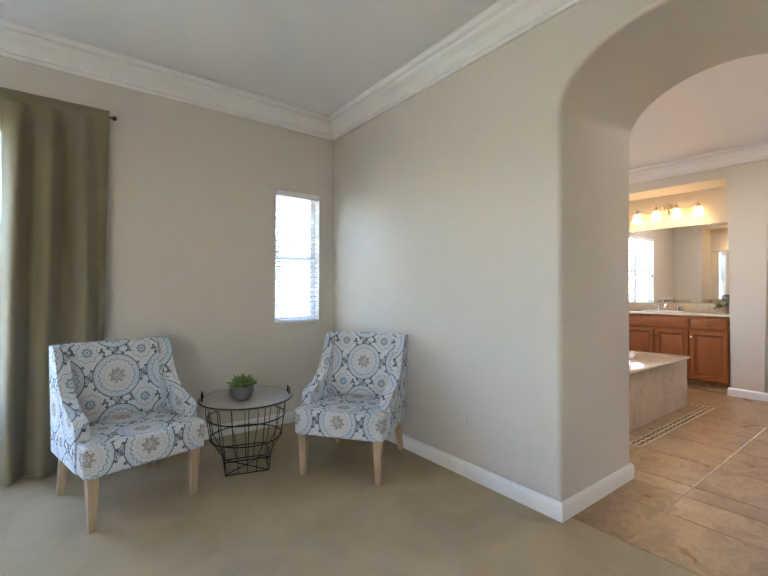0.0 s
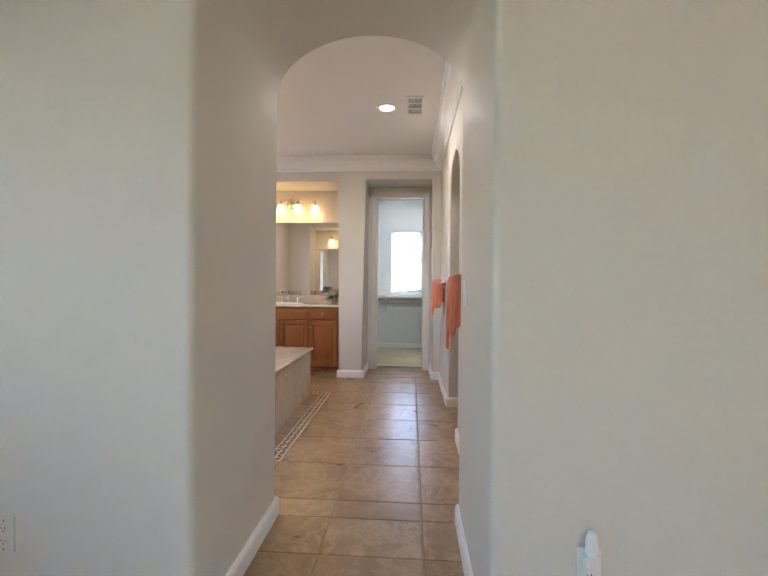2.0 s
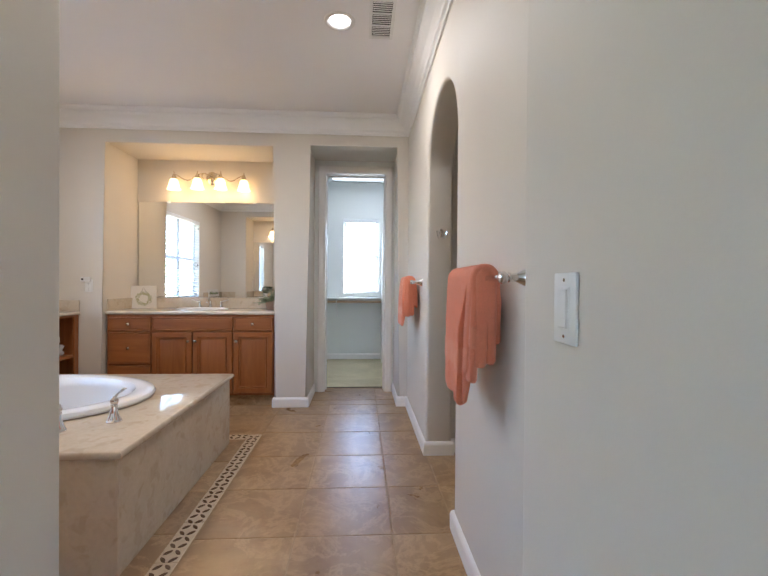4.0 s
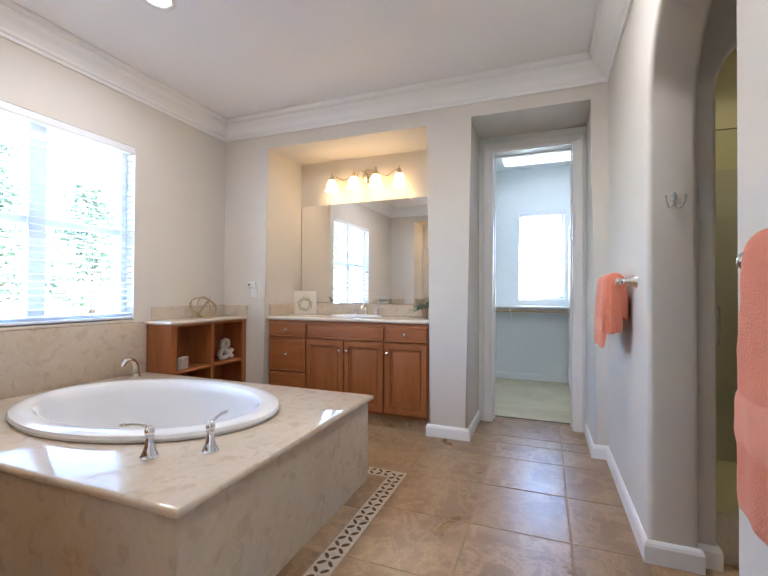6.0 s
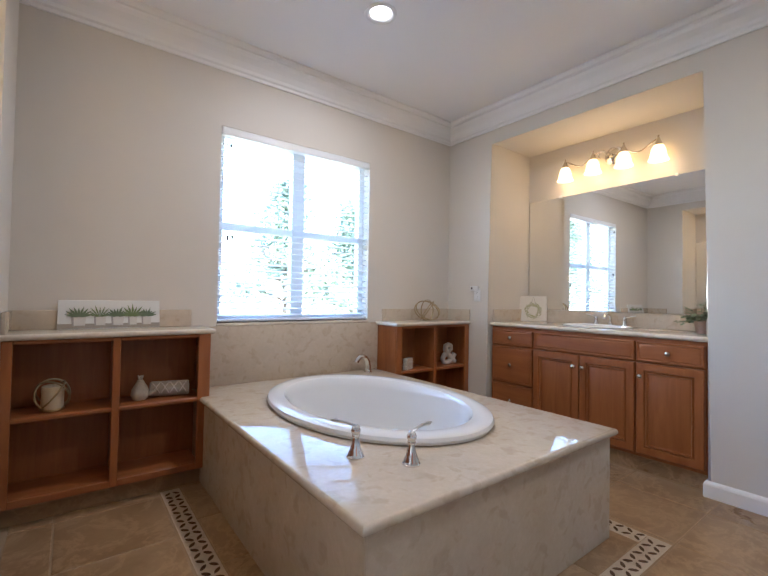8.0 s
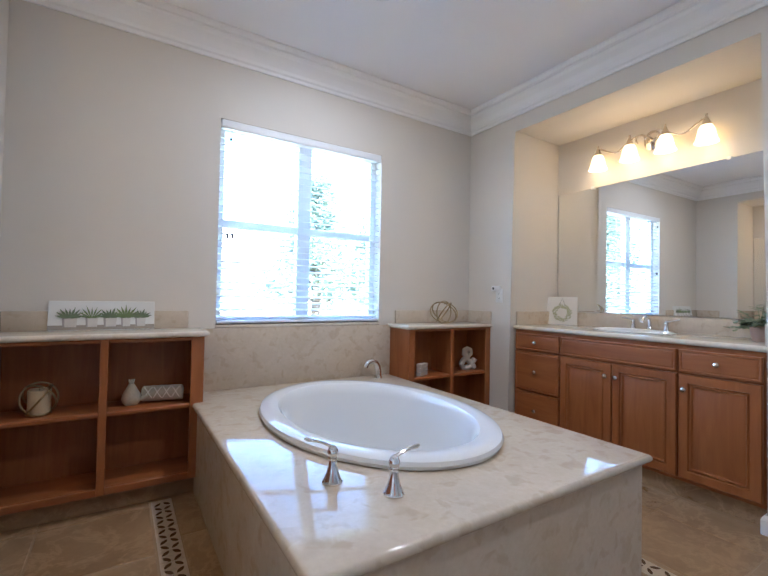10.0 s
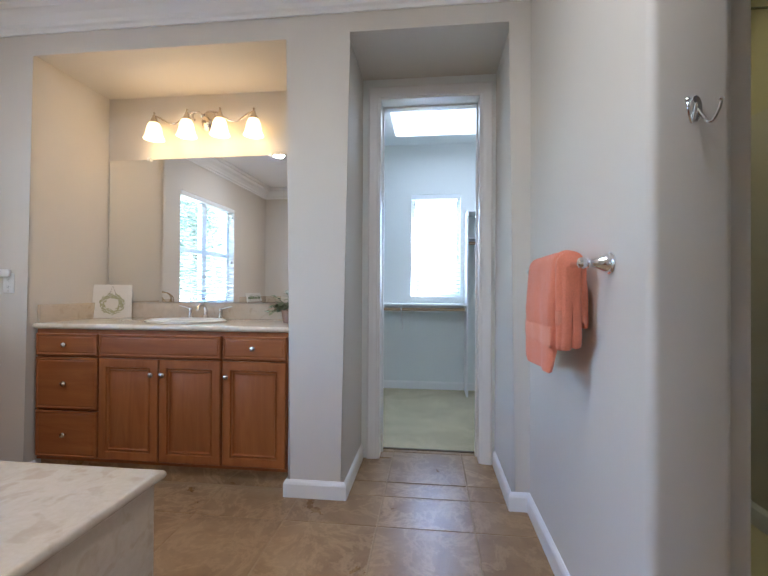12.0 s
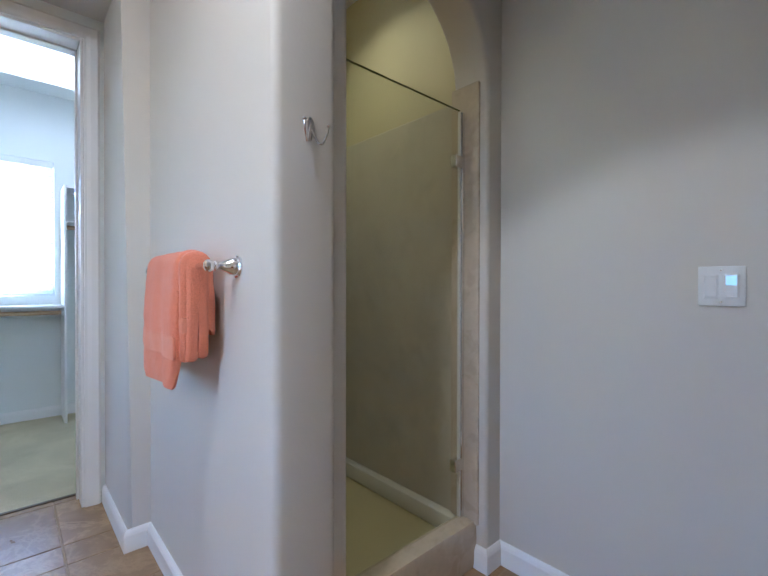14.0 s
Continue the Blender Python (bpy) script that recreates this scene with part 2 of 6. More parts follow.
def rings(loops, closed=True, cap=True, bm=None):
    """A skin over rings of points, each of the same count."""
    bm = bm or bmesh.new()
    vs = [[bm.verts.new(p) for p in loop] for loop in loops]
    k = len(vs[0])
    for a, b in zip(vs, vs[1:]):
        for i in range(k if closed else k - 1):
            j = (i + 1) % k
            bm.faces.new((a[i], a[j], b[j], b[i]))
    if cap and closed:
        bm.faces.new(vs[0][::-1])
        bm.faces.new(vs[-1])
    return bm


def lathe(profile, seg=24, at=(0, 0, 0), sx=1.0, sy=1.0, cap=True, bm=None):
    """profile: rows of (radius, height)."""
    return rings([[(at[0] + r * sx * math.cos(2 * math.pi * i / seg), at[1] + r * sy * math.sin(2 * math.pi * i / seg), at[2] + z) for i in range(seg)] for r, z in profile], cap=cap, bm=bm)


def tube(points, r, seg=8, closed=False, bm=None, taper=None):
    """A round bar along points."""
    ps = [Vector(p) for p in points]
    loops, up = [], None
    for i, p in enumerate(ps):
        a = ps[i - 1] if i or closed else p
        b = ps[(i + 1) % len(ps)] if i < len(ps) - 1 or closed else p
        d = (b - a).normalized()
        if up is None:
            up = d.orthogonal().normalized()
        up = (up - d * up.dot(d)).normalized()
        side = d.cross(up)
        rr = r * (taper[i] if taper else 1)
        loops.append([p + rr * (math.cos(2 * math.pi * k / seg) * up + math.sin(2 * math.pi * k / seg) * side) for k in range(seg)])
    if closed:
        best = min(range(seg), key=lambda s: (loops[0][s] - loops[-1][0]).length)
        loops.append(loops[0][best:] + loops[0][:best])
    return rings(loops, cap=not closed, bm=bm)


def ngon(points, a, b, axis, bevel=0.0, pick=None, segs=3):
    """A polygon drawn in the plane across axis, drawn out from a to b; edges that pick() takes are rounded."""
    bm = bmesh.new()

    def place(u, v, w):
        return {"x": (w, u, v), "y": (u, w, v), "z": (u, v, w)}[axis]
    lo = [bm.verts.new(place(u, v, a)) for u, v in points]
    hi = [bm.verts.new(place(u, v, b)) for u, v in points]
    bm.faces.new(lo)
    bm.faces.new(hi[::-1])
    for i in range(len(lo)):
        j = (i + 1) % len(lo)
        bm.faces.new((lo[j], lo[i], hi[i], hi[j]))
    if bevel:
        es = [e for e in bm.edges if pick is None or pick((e.verts[0].co + e.verts[1].co) / 2, e)]
        bmesh.ops.bevel(bm, geom=es, offset=bevel, segments=segs, affect="EDGES", profile=0.5)
    bmesh.ops.triangulate(bm, faces=[f for f in bm.faces if len(f.verts) > 4])
    return bm


def holed(outline, holes, a, b, axis):
    """A flat slab with openings cut through it."""
    bm = bmesh.new()

    def place(u, v, w):
        return {"x": (w, u, v), "y": (u, w, v), "z": (u, v, w)}[axis]
    es = []
    for loop in (outline, *holes):
        vs = [bm.verts.new(place(u, v, a)) for u, v in loop]
        es += [bm.edges.new((vs[i], vs[(i + 1) % len(vs)])) for i in range(len(vs))]
    fill = bmesh.ops.triangle_fill(bm, edges=es, use_beauty=True)
    faces = [f for f in fill["geom"] if isinstance(f, bmesh.types.BMFace)]
    out = bmesh.ops.extrude_face_region(bm, geom=faces)
    off = {"x": Vector((b - a, 0, 0)), "y": Vector((0, b - a, 0)), "z": Vector((0, 0, b - a))}[axis]
    for v in out["geom"]:
        if isinstance(v, bmesh.types.BMVert):
            v.co += off
    return bm


def rect(u0, v0, u1, v1):
    return [(u0, v0), (u1, v0), (u1, v1), (u0, v1)]


def sweep(path, profile, closed=False, bm=None):
    """Draws a profile of (offset to the left of the way, height) along a level path, mitred at the turns."""
    ps = [Vector(p) for p in path]
    loops, n = [], len(ps)
    for i, p in enumerate(ps):
        d0 = (p - ps[i - 1]).normalized() if i or closed else None
        d1 = (ps[(i + 1) % n] - p).normalized() if i < n - 1 or closed else None
        d0, d1 = d0 or d1, d1 or d0
        n0, n1 = Vector((-d0.y, d0.x)), Vector((-d1.y, d1.x))
        m = (n0 + n1).normalized()
        m /= max(0.3, m.dot(n0))
        loops.append([(p.x + m.x * o, p.y + m.y * o, z) for o, z in profile])
    if closed:
        loops.append(loops[0])
    return rings(loops, closed=True, cap=not closed, bm=bm)


def arch(c, half, spring, rise, steps=24):
    """Points of an opening's head, from the left foot to the right one."""
    pts = [(c - half, 0.0)]
    pts += [(c - half * math.cos(math.pi * i / steps), spring + rise * math.sin(math.pi * i / steps)) for i in range(steps + 1)]
    return pts + [(c + half, 0.0)]


def arch_wall(lo, hi, c, half, spring, rise, a, b, axis, top, r=0.022):
    """A thick wall with an arched opening from the floor, its front and back edges rounded by r."""
    bm = bmesh.new()

    def place(u, v, w):
        return {"x": (w, u, v), "y": (u, w, v)}[axis]
    s = 1 if b > a else -1
    rows = [(a + s * r * (1 - math.cos(k * math.pi / 8)), r * (1 - math.sin(k * math.pi / 8))) for k in range(5)]
    rows += [(b - s * r * (1 - math.cos(k * math.pi / 8)), r * (1 - math.sin(k * math.pi / 8))) for k in range(4, -1, -1)]
    rings([[place(u, v, w) for u, v in arch(c, half + o, spring, rise + o, 40)] for w, o in rows], closed=False, bm=bm)
    head = arch(c, half + r, spring, rise + r, 40)
    for w in (a, b):
        for q in (rect(lo, 0, c - half - r, top), rect(c + half + r, 0, hi, top)):
            bm.faces.new([bm.verts.new(place(u, v, w)) for u, v in q])
        for p, q in zip(head[1:-1], head[2:-1]):
            bm.faces.new([bm.verts.new(place(u, v, w)) for u, v in (p, q, (q[0], top), (p[0], top))])
    for u in (lo, hi):
        bm.faces.new([bm.verts.new(place(u, v, w)) for v, w in ((0, a), (0, b), (top, b), (top, a))])
    bm.faces.new([bm.verts.new(place(u, top, w)) for u, w in ((lo, a), (hi, a), (hi, b), (lo, b))])
    bmesh.ops.remove_doubles(bm, verts=bm.verts, dist=1e-5)
    return bm


def structure(name, bm, material, label, category="wall", smooth=True):
    return tagged(part(name, bm, material, smooth=smooth), label, category, kind="structure")


# ---- the shell ----
H = 2.74
XV = 2.942
YN, XB, XW, XE, YS = 3.73, 2.19, 2.99, 6.10, 0.43
TW = (3.957, 0.912, 5.152, 2.213)
BW = (1.612, 0.877, 2.036, 2.035)
LW = (-2.8, 0.45, -0.03, 2.20)
CW = (0.602, 1.038, 1.148, 2.178)
DF, DB, DY, DTOP, NB = 6.652, 6.84, (0.607, 1.274), 2.372, 6.70
structure("wall_north_bedroom", holed(rect(-3.2, -0.1, 2.6, H + 0.1), [rect(*BW), rect(*LW)], YN, YN + 0.16, "y"), WALL, "greige painted wall of the bedroom with two windows")
structure("wall_north_bath", holed(rect(2.6, -0.1, 6.9, H + 0.1), [rect(*TW)], YN, YN + 0.16, "y"), WALL, "greige painted bathroom wall with a window over the tub")

structure("wall_arch", arch_wall(-0.3, 1.69, 1.0, 0.455, 2.075, 0.30, XB, XW, "x", H), WALL, "greige painted thick wall with an arched passage")
structure("wall_bedroom_east_north", box(XB, 1.69, 0, 2.43, YN, H), WALL, "greige painted bedroom wall beside the chairs")
structure("wall_bedroom_east_south", box(XB, -3.0, 0, 2.43, -0.3, H), WALL, "greige painted bedroom wall")
structure("wall_bedroom_west", box(-3.16, -3.0, 0, -3.0, YN, H), WALL, "greige painted bedroom wall")
# the opening is added out of view, sized for the bedroom's brightness
structure("wall_bedroom_south", holed(rect(-3.16, 0, 2.43, H), [rect(-2.95, 0.6, -2.15, 2.15)], -3.0, -3.16, "y"), WALL, "greige painted bedroom wall with an added daylight opening")
structure("wall_west_niche_side", box(2.43, 3.25, 0, XV, YN, H, 0), WALL, "greige painted wall end beside the west vanity")
structure("wall_west_niche_header", box(2.43, 1.69, 2.475, XV, 3.25, H, 0), WALL, "greige painted header over the west vanity")
structure("wall_east", ngon([(0.30, 0), (0.52, 0), (0.52, 2.493), (1.38, 2.493), (1.38, 0), (1.69, 0), (1.69, 2.475), (3.25, 2.475), (3.25, 0), (YN, 0), (YN, H), (0.30, H)], XE, 6.82, "x", 0.02,
                            lambda c, e: abs(c.x - XE) < 1e-4 and 0.5 < c.y < 3.3 and 0.01 < c.z < 2.6), WALL, "greige painted wall with a vanity niche and a short hall")
structure("wall_niche_back", box(NB, 1.69, 0, 6.82, 3.25, 2.475), WALL, "greige painted back of the vanity niche")
bm = box(6.822, -0.8, 0, DB, DY[0], H)
box(6.822, DY[1], 0, DB, 2.2, H, bm=bm)
box(6.822, DY[0], DTOP, DB, DY[1], H, bm=bm)
box(DF, 0.50, 0, 6.822, DY[0], 2.51, bm=bm)
box(DF, DY[1], 0, 6.822, 1.40, 2.51, bm=bm)
box(DF, DY[0], DTOP, 6.822, DY[1], 2.51, bm=bm)
structure("wall_closet_door", bm, CLOSET, "white painted wall with the closet doorway")
structure("wall_south", arch_wall(XW - 0.02, XE, 4.522, 0.433, 1.89, 0.40, YS, 0.25, "y", H), WALL, "greige painted wall with an arched opening")
structure("wall_shower_front", arch_wall(-0.76, 0.25, -0.165, 0.34, 1.93, 0.36, 5.005, 5.172, "x", H, 0.018), WALL, "greige painted wall with the arched shower entry")
structure("wall_vestibule_south", box(2.83, -0.76, 0, 5.005, -0.60, H), WALL, "greige painted wall with a light switch")
structure("wall_vestibule_west", box(2.83, -0.60, 0, XW - 0.02, 0.25, H), WALL, "greige painted wall end")
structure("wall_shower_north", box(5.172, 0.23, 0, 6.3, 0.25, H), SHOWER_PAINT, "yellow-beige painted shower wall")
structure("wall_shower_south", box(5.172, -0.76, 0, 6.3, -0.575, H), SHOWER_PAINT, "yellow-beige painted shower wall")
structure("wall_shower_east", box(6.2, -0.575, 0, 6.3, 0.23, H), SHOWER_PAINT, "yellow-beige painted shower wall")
structure("wall_closet_east", holed(rect(-0.8, -0.1, 2.2, H + 0.1), [rect(*CW)], 8.60, 8.76, "x"), CLOSET, "white painted closet wall with a window")
structure("wall_closet_north", box(DB, 2.06, 0, 8.6, 2.2, H), CLOSET, "white painted closet wall")
structure("wall_closet_south", box(DB, -0.8, 0, 8.6, -0.66, H), CLOSET, "white painted closet wall")
structure("ceiling_bedroom", box(-3.16, -3.16, H, 2.6, YN + 0.16, H + 0.1), CEIL, "white painted ceiling", "ceiling")
structure("ceiling_bath", holed(rect(2.6, -0.9, 6.88, YN + 0.16), [[(x + 0.075 * math.cos(i * math.pi / 12), y + 0.075 * math.sin(i * math.pi / 12)) for i in range(24)] for x, y in ((4.58, 2.83), (4.66, 1.015), (5.65, -0.17))], H, H + 0.1, "z"), CEIL, "white painted bathroom ceiling", "ceiling")
structure("ceiling_closet", box(6.88, -0.9, H, 8.76, 2.3, H + 0.1), CLOSET, "white painted closet ceiling", "ceiling")
structure("floor_bedroom", box(-3.16, -3.16, -0.1, 2.26, YN, 0.0), CARPET, "beige cut pile carpet", "carpet")
structure("floor_closet", box(6.838, -0.8, -0.1, 8.6, 2.2, 0.006), CARPET2, "cream cut pile carpet", "carpet")

CROWN = [(0, 2.575), (0.012, 2.575), (0.016, 2.592), (0.03, 2.60), (0.036, 2.618), (0.062, 2.648), (0.094, 2.672), (0.104, 2.69), (0.104, 2.702), (0.118, 2.708), (0.128, 2.725), (0.128, H), (0, H)]
BASE = [(0, 0), (0.016, 0), (0.016, 0.07), (0.012, 0.082), (0.005, 0.092), (0, 0.092)]
structure("trim_crown_bath", sweep([(XW, YS), (XE, YS), (XE, YN), (XV, YN), (XV, 1.69), (XW, 1.69)], CROWN, True), TRIM, "white painted crown moulding", "moulding", False)
structure("trim_crown_bedroom", sweep([(-3.0, -3.0), (XB, -3.0), (XB, YN), (-3.0, YN)], CROWN, True), TRIM, "white painted crown moulding", "moulding", False)
for p in [
    [(XW, 1.69), (XW, 1.455), (XB, 1.455), (XB, YN), (-3.0, YN), (-3.0, -3.0), (XB, -3.0), (XB, 0.545), (XW, 0.545), (XW, YS), (4.089, YS), (4.089, 0.25), (XW - 0.02, 0.25), (XW - 0.02, -0.60), (5.005, -0.60), (5.005, -0.505), (5.065, -0.505)],
    [(5.065, 0.175), (5.005, 0.175), (5.005, 0.25), (4.955, 0.25), (4.955, YS), (XE, YS), (XE, 0.52), (DF - 0.012, 0.52)],
    [(DF - 0.012, 1.38), (XE, 1.38), (XE, 1.69), (6.15, 1.69)],
    [(6.15, 3.25), (XE, 3.25), (XE, 3.46)],
    [(DB, 0.52), (DB, -0.66), (8.6, -0.66), (8.6, 2.06), (DB, 2.06), (DB, 1.36)],
]:
    structure("baseboard", sweep(p, BASE), TRIM, "white painted baseboard", "baseboard", False)

# ---- windows ----


def window(name, u0, z0, u1, z1, wall, axis, label, columns=1, deep=0.16, rail=0.5, slats=True, pitch=0.044, sign=1):
    """A vinyl window set deep in its opening, with a sill and an inside blind. wall: the plane of the room side; sign: the way out."""
    top = thing(name, label, "window", kind="structure")

    def B(a0, b0, c0, a1, b1, c1, bevel=0.003):
        if axis == "y":
            return box(a0, wall + sign * b0, c0, a1, wall + sign * b1, c1, bevel, 1)
        return box(wall + sign * b0, a0, c0, wall + sign * b1, a1, c1, bevel, 1)
    f, d0, d1 = 0.045, 0.085, 0.145
    bm = bmesh.new()
    for q in ((u0, d0, z0, u1, d1, z0 + f), (u0, d0, z1 - f, u1, d1, z1), (u0, d0, z0 + f, u0 + f, d1, z1 - f), (u1 - f, d0, z0 + f, u1, d1, z1 - f)):
        if axis == "y":
            box(q[0], wall + sign * q[1], q[2], q[3], wall + sign * q[4], q[5], 0.003, 1, bm)
        else:
            box(wall + sign * q[1], q[0], q[2], wall + sign * q[4], q[3], q[5], 0.003, 1, bm)
    part("window_frame", bm, VINYL, top)
    zm = z0 + (z1 - z0) * rail
    w = (u1 - u0) / columns
    for c in range(columns):
        a, b = u0 + c * w, u0 + (c + 1) * w
        part("meeting_rail", B(a + f, d0 + 0.012, zm - 0.022, b - f, d1 - 0.01, zm + 0.022), VINYL, top)
        for za, zb in ((z0 + f, zm - 0.022), (zm + 0.022, z1 - f)):
            p = part("pane", B(a + f, 0.112, za, b - f, 0.116, zb, 0), PANE, top, "clear window glass", False)
            p.visible_shadow = False
    for c in range(1, columns):
        part("mullion", B(u0 + c * w - 0.05, d0 - 0.004, z0 + f, u0 + c * w + 0.05, d1 - 0.004, z1 - f), VINYL, top)
    if not slats:
        return top
    blind = thing("blind", "white horizontal slat blind with open slats, hung inside a window", "blind")
    part("head_rail", B(u0 + 0.003, -0.006, z1 - 0.055, u1 - 0.003, 0.05, z1 - 0.003, 0.006), SLAT, blind, "white valance of the blind")
    part("bottom_rail", B(u0 + 0.008, 0.005, z0 + 0.006, u1 - 0.008, 0.05, z0 + 0.024, 0.004), SLAT, blind)
    me, n = None, int((z1 - z0 - 0.09) / pitch)
    for i in range(n):
        z = z0 + 0.05 + i * pitch
        if me is None:
            bm = bmesh.new()
            half, ang = 0.0245, radians(14)
            prof = [(-half, -0.0), (0, 0.003), (half, 0.0), (half, -0.0036), (0, -0.0006), (-half, -0.0036)]
            pr = [(a * math.cos(ang) - b * math.sin(ang), a * math.sin(ang) + b * math.cos(ang)) for a, b in prof]
            loops = []
            for u in (u0 + 0.008, u1 - 0.008):
                loops.append([(u, wall + sign * (0.03 + a), b) if axis == "y" else (wall + sign * (0.03 + a), u, b) for a, b in pr])
            ob = part("slat", rings(loops), SLAT, blind)
            ob.location.z = z
            me = ob.data
        else:
            ob = new("slat", me)
            ob.parent = blind
            ob.location.z = z
    for k in range(1, 2 * columns + 1):
        if (k % 2) or columns == 1 and k == 2:
            u = u0 + (u1 - u0) * (k / (2 * columns) if columns > 1 else (0.22 if k == 1 else 0.78))
            for dd in (0.006, 0.054):
                p = (u, wall + sign * dd) if axis == "y" else (wall + sign * dd, u)
                part("ladder_cord", tube([(*p, z0 + 0.02), (*p, z1 - 0.05)], 0.0012, 5), SLAT, blind)
    return top


window("window_tub", *TW, YN, "y", "white vinyl double window over the bathtub", 2)
window("window_bedroom_small", *BW, YN, "y", "narrow white vinyl window beside the corner", 1)
window("window_bedroom_large", *LW, YN, "y", "wide white vinyl window behind an olive curtain", 2, slats=False)
# unseen window, added behind the camera as a daylight source
window("window_bedroom_south", -2.95, 0.6, -2.15, 2.15, -3.0, "y", "unseen white vinyl window added to let daylight into the bedroom", 1, slats=False, sign=-1)
window("window_closet", *CW, 8.60, "x", "white vinyl window of the closet", 1)
for ob in scene.collection.objects:
    if ob.name == "blind":
        part("cord_tassel", lathe([(0.0, 0.0), (0.006, 0.002), (0.007, 0.012), (0.003, 0.03), (0.0, 0.032)], 10, (TW[0] + 0.062, YN - 0.006, 2.075)), DARKMETAL, ob, "dark cord tassel")
        part("lift_cord", tube([(TW[0] + 0.062, YN - 0.006, 2.10), (TW[0] + 0.062, YN - 0.004, 2.16)], 0.0012, 5), SLAT, ob)
        for x in (TW[0] + 0.055, TW[0] + 0.085):
            part("cord_stop", box(x - 0.006, YN - 0.004, 1.455, x + 0.006, YN + 0.002, 1.49, 0.002, 1), DARKMETAL, ob, "dark cord stop")
structure("trim_tub_sill", box(TW[0] - 0.004, YN - 0.012, TW[1] - 0.022, TW[2] + 0.004, YN + 0.09, TW[1], 0.006), COUNTER, "pale stone window ledge over the tub", "window ledge")

# ---- closet doorway ----
CAS = [(0, 0), (0.068, 0), (0.068, 0.010), (0.058, 0.017), (0.03, 0.015), (0.012, 0.012), (0.0, 0.012)]


def casing(y0, y1, ztop, x, sx):
    """A mitred door casing round an opening in the plane x."""
    loops = []
    for (y, z), (my, mz) in (((y0, 0), (-1, 0)), ((y0, ztop), (-1, 1)), ((y1, ztop), (1, 1)), ((y1, 0), (1, 0))):
        loops.append([(x + sx * b, y + my * a, z + mz * a) for a, b in CAS])
    return rings(loops)


frame1 = thing("door_frame", "white painted closet door frame with moulded casing", "door frame", kind="structure")
part("casing", casing(*DY, DTOP, DF, -1), TRIM, frame1, smooth=False)
part("casing", casing(*DY, DTOP, DB, 1), TRIM, frame1, smooth=False)
for y0, y1 in ((DY[0], DY[0] + 0.014), (DY[1] - 0.014, DY[1])):
    part("jamb", box(DF - 0.004, y0, 0, DB + 0.004, y1, DTOP, 0.002, 1), TRIM, frame1)
part("head_jamb", box(DF - 0.004, DY[0] + 0.014, DTOP - 0.014, DB + 0.004, DY[1] - 0.014, DTOP, 0.002, 1), TRIM, frame1)
for y0, y1 in ((DY[0] + 0.014, DY[0] + 0.024), (DY[1] - 0.024, DY[1] - 0.014)):
    part("door_stop", box(6.76, y0, 0, 6.79, y1, DTOP - 0.014, 0.002, 1), TRIM, frame1)
part("door_stop", box(6.76, DY[0] + 0.024, DTOP - 0.024, 6.79, DY[1] - 0.024, DTOP - 0.014, 0.002, 1), TRIM, frame1)
for z in (0.28, 0.98, 2.08):
    part("hinge", box(6.80, DY[0] + 0.0145, z, 6.838, DY[0] + 0.0175, z + 0.09, 0.001, 1), NICKEL, frame1, "small steel hinge leaf")
structure("trim_threshold", box(6.818, DY[0] + 0.014, -0.01, 6.84, DY[1] - 0.014, 0.008, 0.003), plain("dark metal strip", (0.16, 0.13, 0.09), 0.5, 0.3, 0.1, 20, 100, 0.1), "dark edge strip where tile meets carpet", "threshold")

# ---- bathroom floor ----
P, X0, Y0 = 0.4525, 5.42, 0.722
floor = structure("floor", box(2.26, -0.9, -0.1, 6.86, YN + 0.1, -0.0025), GROUT, "travertine tiled bathroom floor with sunken grout", "floor")
BX0, BX1, BY0 = 3.615, 5.39, 1.63
BAND = 0.10


def tile(x0, y0, x1, y1, parent=floor, mat=TRAVERTINE, name="tile", g=0.0022):
    """One floor tile with eased edges."""
    w, d, e = (x1 - x0) / 2 - g, (y1 - y0) / 2 - g, 0.004
    if w < 0.012 or d < 0.012:
        return None
    bm = rings([[(sx * (w - i), sy * (d - i), z) for sx, sy in ((-1, -1), (1, -1), (1, 1), (-1, 1))] for i, z in ((0, -0.02), (0, -e), (e * 0.3, -e * 0.3), (e, 0))])
    me_ob = part(name, bm, mat, parent, smooth=False)
    me_ob.location = ((x0 + x1) / 2, (y0 + y1) / 2, random.uniform(-0.0012, 0.0006))
    return me_ob


def cut(x0, y0, x1, y1, hole):
    """What is left of a rectangle when another is taken out of it, as rectangles."""
    hx0, hy0, hx1, hy1 = hole
    if x1 <= hx0 or x0 >= hx1 or y1 <= hy0 or y0 >= hy1:
        return [(x0, y0, x1, y1)]
    out = []
    if y0 < hy0:
        out.append((x0, y0, x1, hy0))
    if y1 > hy1:
        out.append((x0, hy1, x1, y1))
    if x0 < hx0:
        out.append((x0, max(y0, hy0), hx0, min(y1, hy1)))
    if x1 > hx1:
        out.append((hx1, max(y0, hy0), x1, min(y1, hy1)))
    return out


